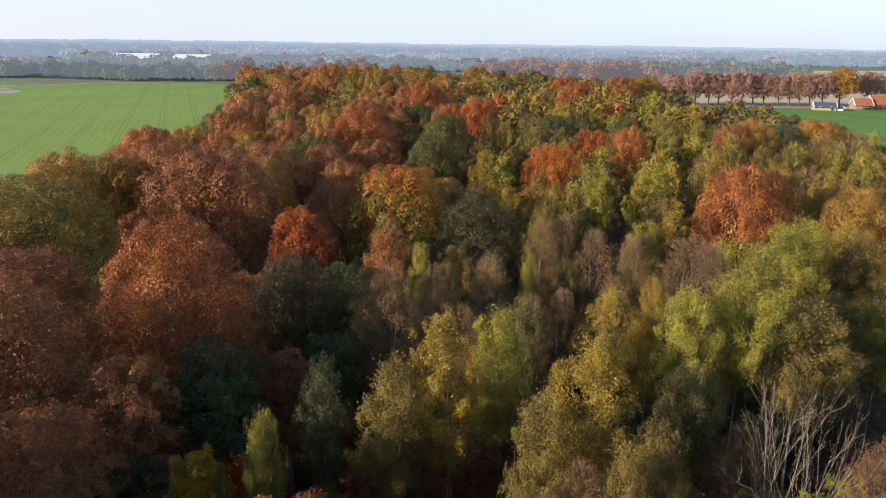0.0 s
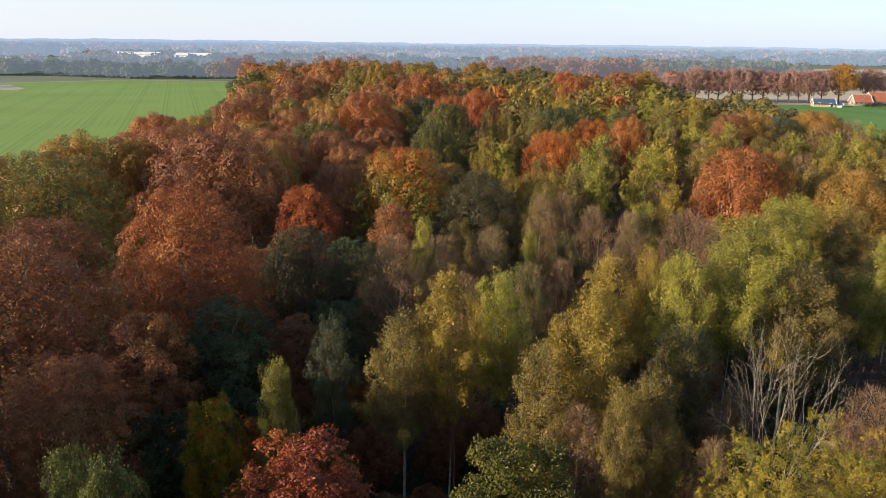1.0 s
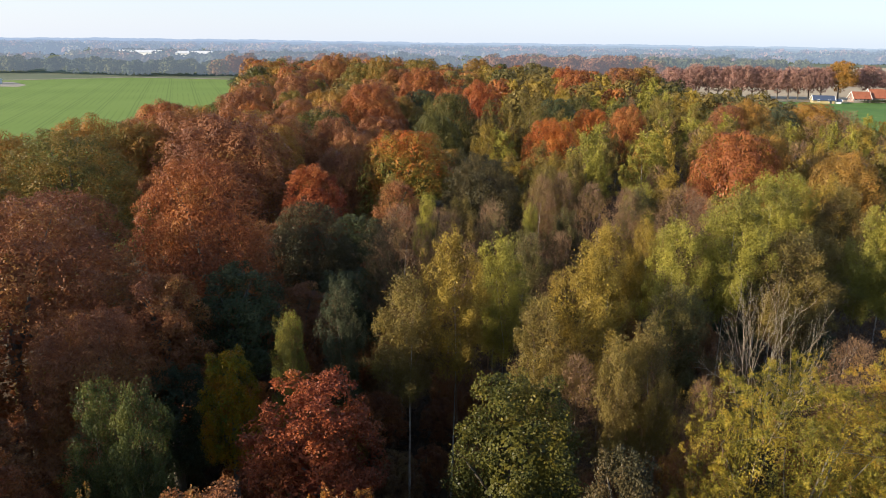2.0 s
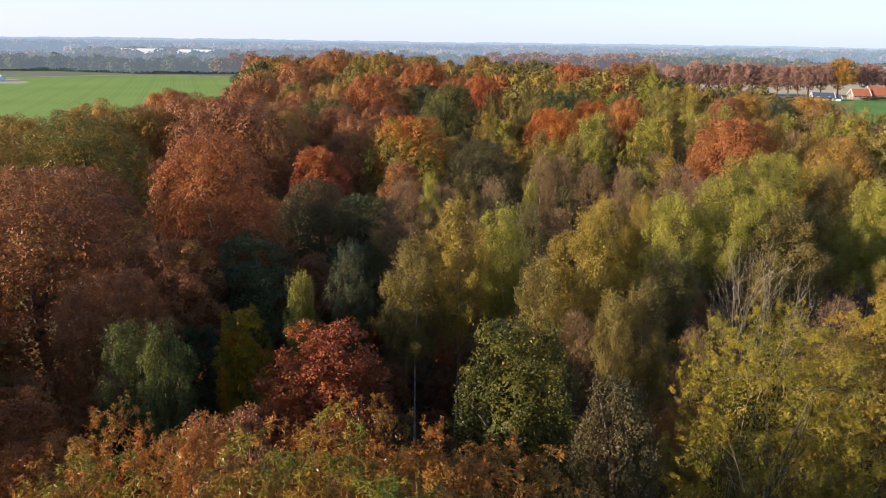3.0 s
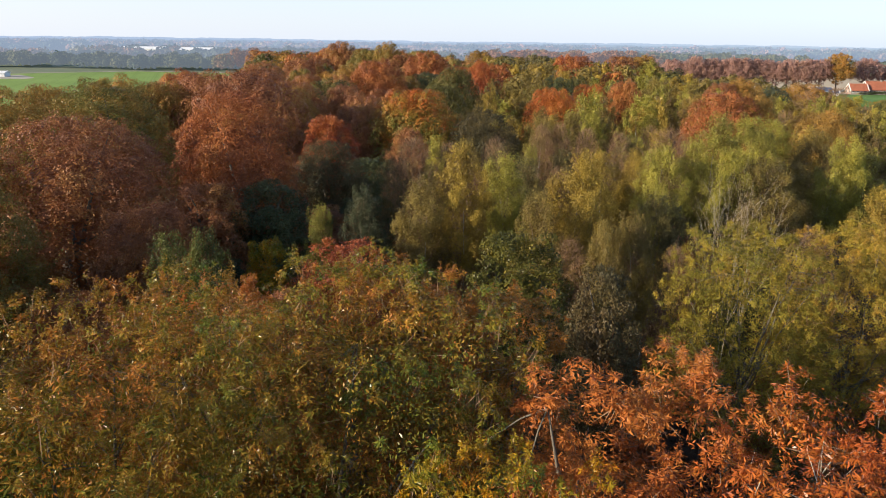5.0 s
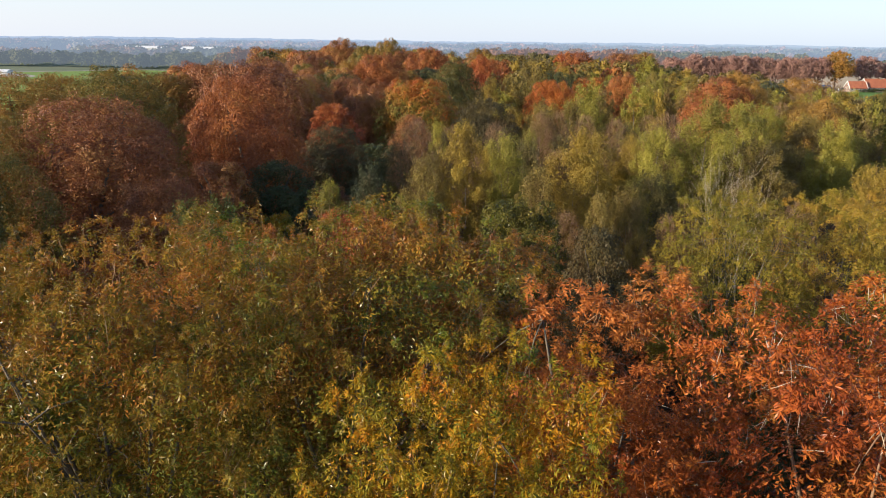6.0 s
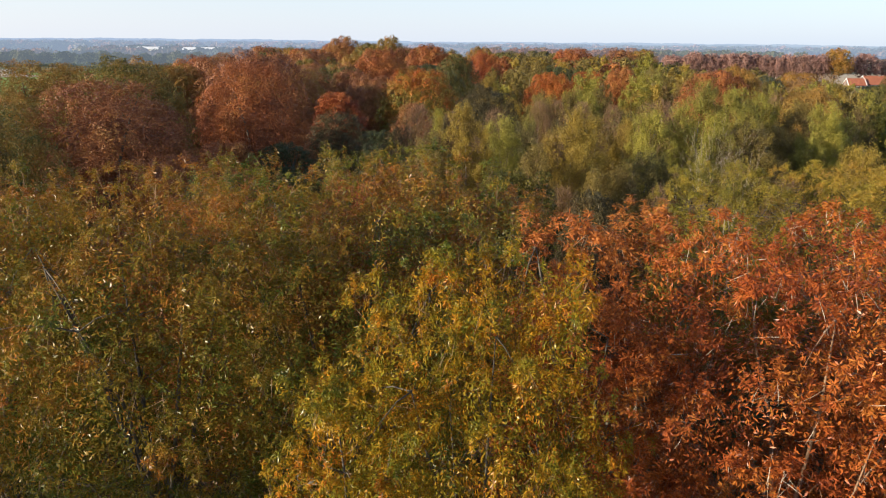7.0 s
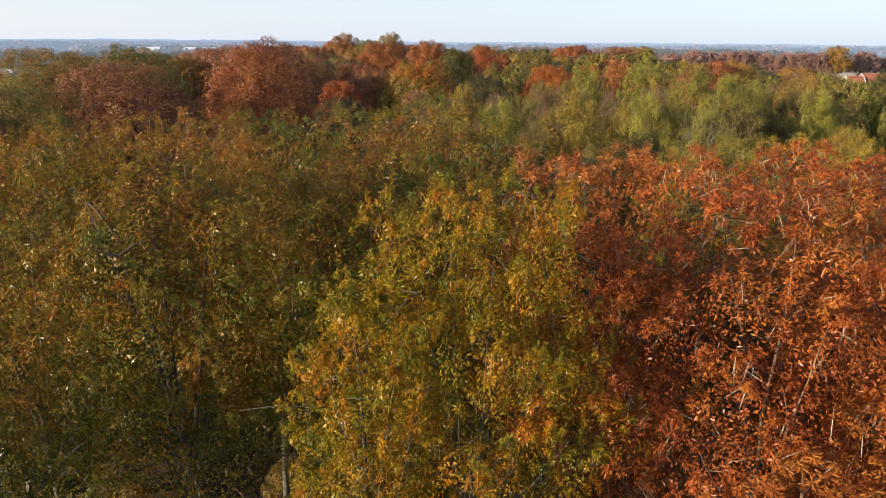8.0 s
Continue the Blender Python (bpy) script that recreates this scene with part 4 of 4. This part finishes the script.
def gabled(name, label, x, y, turn, length, width, eave, ridge, wall_mat, roof_mat, windows=0, chimney=False, door=True):
    """A house with its ridge along its length: walls, two roof slopes, barge boards, windows and door."""
    root = new(name)
    tagged(root, label, "building")
    root.matrix_world = pose(x, y, 0, 0, 0, turn)
    L, W = length / 2, width / 2
    bm = bmesh.new()
    box_into(bm, -L, L, -W, W, -.2, eave)
    for e in (-L, L):
        a, b, c = bm.verts.new((e, -W, eave + .002)), bm.verts.new((e, W, eave + .002)), bm.verts.new((e, 0, ridge - .1))
        bm.faces.new((a, b, c))
    part("wall", bm, wall_mat, root)
    slope = (ridge - eave) / W
    for sgn in (-1, 1):
        bm = bmesh.new()
        o = .5
        pts = [(-L - .4, sgn * (W + o), eave - o * slope), (L + .4, sgn * (W + o), eave - o * slope), (L + .4, 0, ridge), (-L - .4, 0, ridge)]
        lo, hi = [bm.verts.new(p) for p in pts], [bm.verts.new((p[0], p[1], p[2] + .22)) for p in pts]
        bm.faces.new(lo)
        bm.faces.new(hi[::-1])
        for k in range(4):
            bm.faces.new((lo[k], lo[(k + 1) % 4], hi[(k + 1) % 4], hi[k]))
        part("roof", bm, roof_mat, root)
        for e in (-L - .42, L + .42):
            bm = bmesh.new()
            pts = [(e, sgn * (W + o), eave - o * slope - .05), (e, 0, ridge - .05)]
            q = [bm.verts.new((p[0] + dx, p[1], p[2] + dz)) for p in pts for dx in (-.12, .12) for dz in (0, .45)]
            for f in ((0, 1, 3, 2), (4, 6, 7, 5), (0, 4, 5, 1), (2, 3, 7, 6), (1, 5, 7, 3), (0, 2, 6, 4)):
                bm.faces.new([q[k] for k in f])
            part("barge_board", bm, WHITE, root, "white barge board")
    for k in range(windows):
        wx = -L + length * (k + .5) / windows
        w = part("window", box_bm(wx - .6, wx + .6, -W - .06, -W + .05, 1.0, 2.3), WHITE, root, "white window frame")
        part("pane", box_bm(wx - .48, wx + .48, -W - .09, -W - .062, 1.12, 2.18), GLASS, w)
    for wy, z0 in ((-W * .45, .9), (W * .45, .9), (0, eave + .3)):
        if windows:
            w = part("window", box_bm(-L - .06, -L + .05, wy - .5, wy + .5, z0, z0 + 1.3), WHITE, root, "white window frame")
            part("pane", box_bm(-L - .09, -L - .062, wy - .4, wy + .4, z0 + .1, z0 + 1.2), GLASS, w)
    if door:
        part("door", box_bm(L * .55, L * .55 + 1.1, -W - .07, -W + .04, 0, 2.1), GLASS, root, "dark door")
    if chimney:
        part("chimney", box_bm(L * .3, L * .3 + .8, -.4, .4, ridge - .6, ridge + 1.0), BRICKS, root)
    return root


gabled("farmhouse", "brick farmhouse with an orange tiled roof", 241, 414, -4, 9.5, 7.5, 2.4, 5.8, BRICKS, TILES, 4)
gabled("farmhouse", "larger brick farmhouse wing with orange tiles and white barge boards", 253.5, 416.5, -4, 13, 9.5, 2.8, 7.2, BRICKS, TILES, 5, True)
gabled("barn", "pale rendered barn with an orange tiled roof", 270, 425, -4, 12, 9, 3.0, 7.0, WHITE, TILES, 0)
gabled("shed", "low cream shed with a blue-grey sheet roof", 214, 403, -14, 11.0, 7, 1.9, 4.1, CREAM, SLATE, 2)
gabled("shed", "small pale lean-to shed beside the cream shed", 221, 400, -14, 3.2, 3, 1.5, 2.3, WHITE, SLATE, 0, False, False)
for hx, hy, hh in ((240, 406, 1.5), (244, 405.5, 1.8), (248, 406, 2.2), (252, 406.5, 2.0), (257, 407, 2.4), (263, 409, 2.6)):
    shrub("dark_green", hx, hy, hh, 2.4)
for wx, wy, wl in ((-335, 985, 46), (-420, 1010, 60)):
    gabled("warehouse", "large white industrial hall in the distance", wx, wy, 2, wl, 26, 11, 14, WHITE, WHITE, 0, False, False)
sheet("yard", [(-360, 440), (-268, 452), (-272, 468), (-300, 500), (-380, 492)], .09, TRACK, "pale paved farm yard beyond the field", "yard")
sheet("lane", [(-330, 503), (-250, 578), (-150, 566), (-112, 575), (-112, 580), (-150, 571), (-251, 584), (-333, 509)], .1, TRACK, "pale lane along the far edge of the field", "track")
gabled("greenhouse", "long low white greenhouse by the yard", -315, 474, 8, 40, 9, 2.4, 3.6, WHITE, WHITE, 0, False, False)


def far_wood(label, seed, x0, x1, y0, y1, number, top, leaf, r=6.5, cards=150, size=1.7):
    """A distant wood: a mass of leafy domes."""
    rng = np.random.default_rng(seed)
    parts = []
    groves = rng.random(max(2, number // 4))
    for _ in range(number):
        s = float(np.clip(rng.choice(groves) + rng.normal() * .06, 0, 1))
        x, y = x0 + (x1 - x0) * s, y0 + (y1 - y0) * rng.random() ** 1.5 + 12 * math.sin(s * 9)
        h, rr = top * rng.uniform(.7, 1.1), r * rng.uniform(.7, 1.2)
        cs, rs = dome_lobes(rng, rr, 1.0, h, 16, 2.4, (.26, .42))
        q, d = dome_points(rng, cs, rs, cards)
        parts.append(leaves(rng, q + np.array([x, y, 0]), np.cross(d, rng.normal(size=(cards, 3))), size, size * .8, face=d * 1.2, stray=.3, blunt=True))
        parts.append(under_layer(rng, cs + np.array([x, y, 0]), rs, cards // 2, size * 1.6, size * 1.3))
    me = quads_mesh("woodland", np.concatenate(parts))
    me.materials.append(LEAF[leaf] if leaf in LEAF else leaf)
    tagged(new("woodland", me), label, "woodland", kind="stuff")


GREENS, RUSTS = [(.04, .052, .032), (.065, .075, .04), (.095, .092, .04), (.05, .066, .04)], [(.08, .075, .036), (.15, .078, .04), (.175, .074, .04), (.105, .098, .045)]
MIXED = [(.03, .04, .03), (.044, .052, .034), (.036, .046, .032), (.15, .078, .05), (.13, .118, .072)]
# Haze painted as emission, bluer and stronger the farther the wood stands.
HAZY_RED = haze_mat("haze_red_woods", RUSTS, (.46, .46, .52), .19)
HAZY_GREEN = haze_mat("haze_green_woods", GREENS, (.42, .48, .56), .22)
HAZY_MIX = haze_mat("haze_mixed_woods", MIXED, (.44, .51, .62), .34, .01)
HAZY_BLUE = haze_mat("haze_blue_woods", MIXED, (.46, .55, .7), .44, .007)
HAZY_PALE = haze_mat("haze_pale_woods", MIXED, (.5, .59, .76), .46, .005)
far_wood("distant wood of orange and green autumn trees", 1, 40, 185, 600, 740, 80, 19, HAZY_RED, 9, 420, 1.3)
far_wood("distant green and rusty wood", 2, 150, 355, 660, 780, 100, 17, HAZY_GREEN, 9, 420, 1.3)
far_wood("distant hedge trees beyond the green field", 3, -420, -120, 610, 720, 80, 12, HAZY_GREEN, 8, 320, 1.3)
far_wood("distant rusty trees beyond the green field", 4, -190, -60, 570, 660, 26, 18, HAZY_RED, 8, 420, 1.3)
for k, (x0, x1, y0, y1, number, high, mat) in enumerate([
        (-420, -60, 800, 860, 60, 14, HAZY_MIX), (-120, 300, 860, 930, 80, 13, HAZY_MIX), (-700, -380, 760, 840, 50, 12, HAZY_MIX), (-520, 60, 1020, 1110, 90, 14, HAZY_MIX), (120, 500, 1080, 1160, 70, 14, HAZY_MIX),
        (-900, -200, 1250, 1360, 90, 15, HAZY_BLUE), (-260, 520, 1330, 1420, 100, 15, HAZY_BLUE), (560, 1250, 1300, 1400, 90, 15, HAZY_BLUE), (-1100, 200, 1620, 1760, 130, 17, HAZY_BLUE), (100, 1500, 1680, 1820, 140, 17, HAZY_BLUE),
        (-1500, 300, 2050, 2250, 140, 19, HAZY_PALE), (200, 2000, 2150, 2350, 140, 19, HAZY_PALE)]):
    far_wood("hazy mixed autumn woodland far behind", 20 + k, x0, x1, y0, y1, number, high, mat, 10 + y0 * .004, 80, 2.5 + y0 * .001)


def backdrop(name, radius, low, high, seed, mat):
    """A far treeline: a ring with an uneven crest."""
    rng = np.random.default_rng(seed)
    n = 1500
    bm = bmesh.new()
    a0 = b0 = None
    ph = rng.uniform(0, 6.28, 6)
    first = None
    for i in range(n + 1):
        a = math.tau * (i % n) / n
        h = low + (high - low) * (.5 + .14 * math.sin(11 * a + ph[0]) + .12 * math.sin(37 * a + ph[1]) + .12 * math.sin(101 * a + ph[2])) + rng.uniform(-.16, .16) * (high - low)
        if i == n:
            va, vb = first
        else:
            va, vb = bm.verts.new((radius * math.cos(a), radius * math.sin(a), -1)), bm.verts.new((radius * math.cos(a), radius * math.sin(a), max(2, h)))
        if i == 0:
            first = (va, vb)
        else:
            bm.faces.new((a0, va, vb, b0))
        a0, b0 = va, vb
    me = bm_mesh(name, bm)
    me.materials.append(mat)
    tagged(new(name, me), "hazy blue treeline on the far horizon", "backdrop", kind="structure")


# Horizon haze is painted into these rings as blue emission.
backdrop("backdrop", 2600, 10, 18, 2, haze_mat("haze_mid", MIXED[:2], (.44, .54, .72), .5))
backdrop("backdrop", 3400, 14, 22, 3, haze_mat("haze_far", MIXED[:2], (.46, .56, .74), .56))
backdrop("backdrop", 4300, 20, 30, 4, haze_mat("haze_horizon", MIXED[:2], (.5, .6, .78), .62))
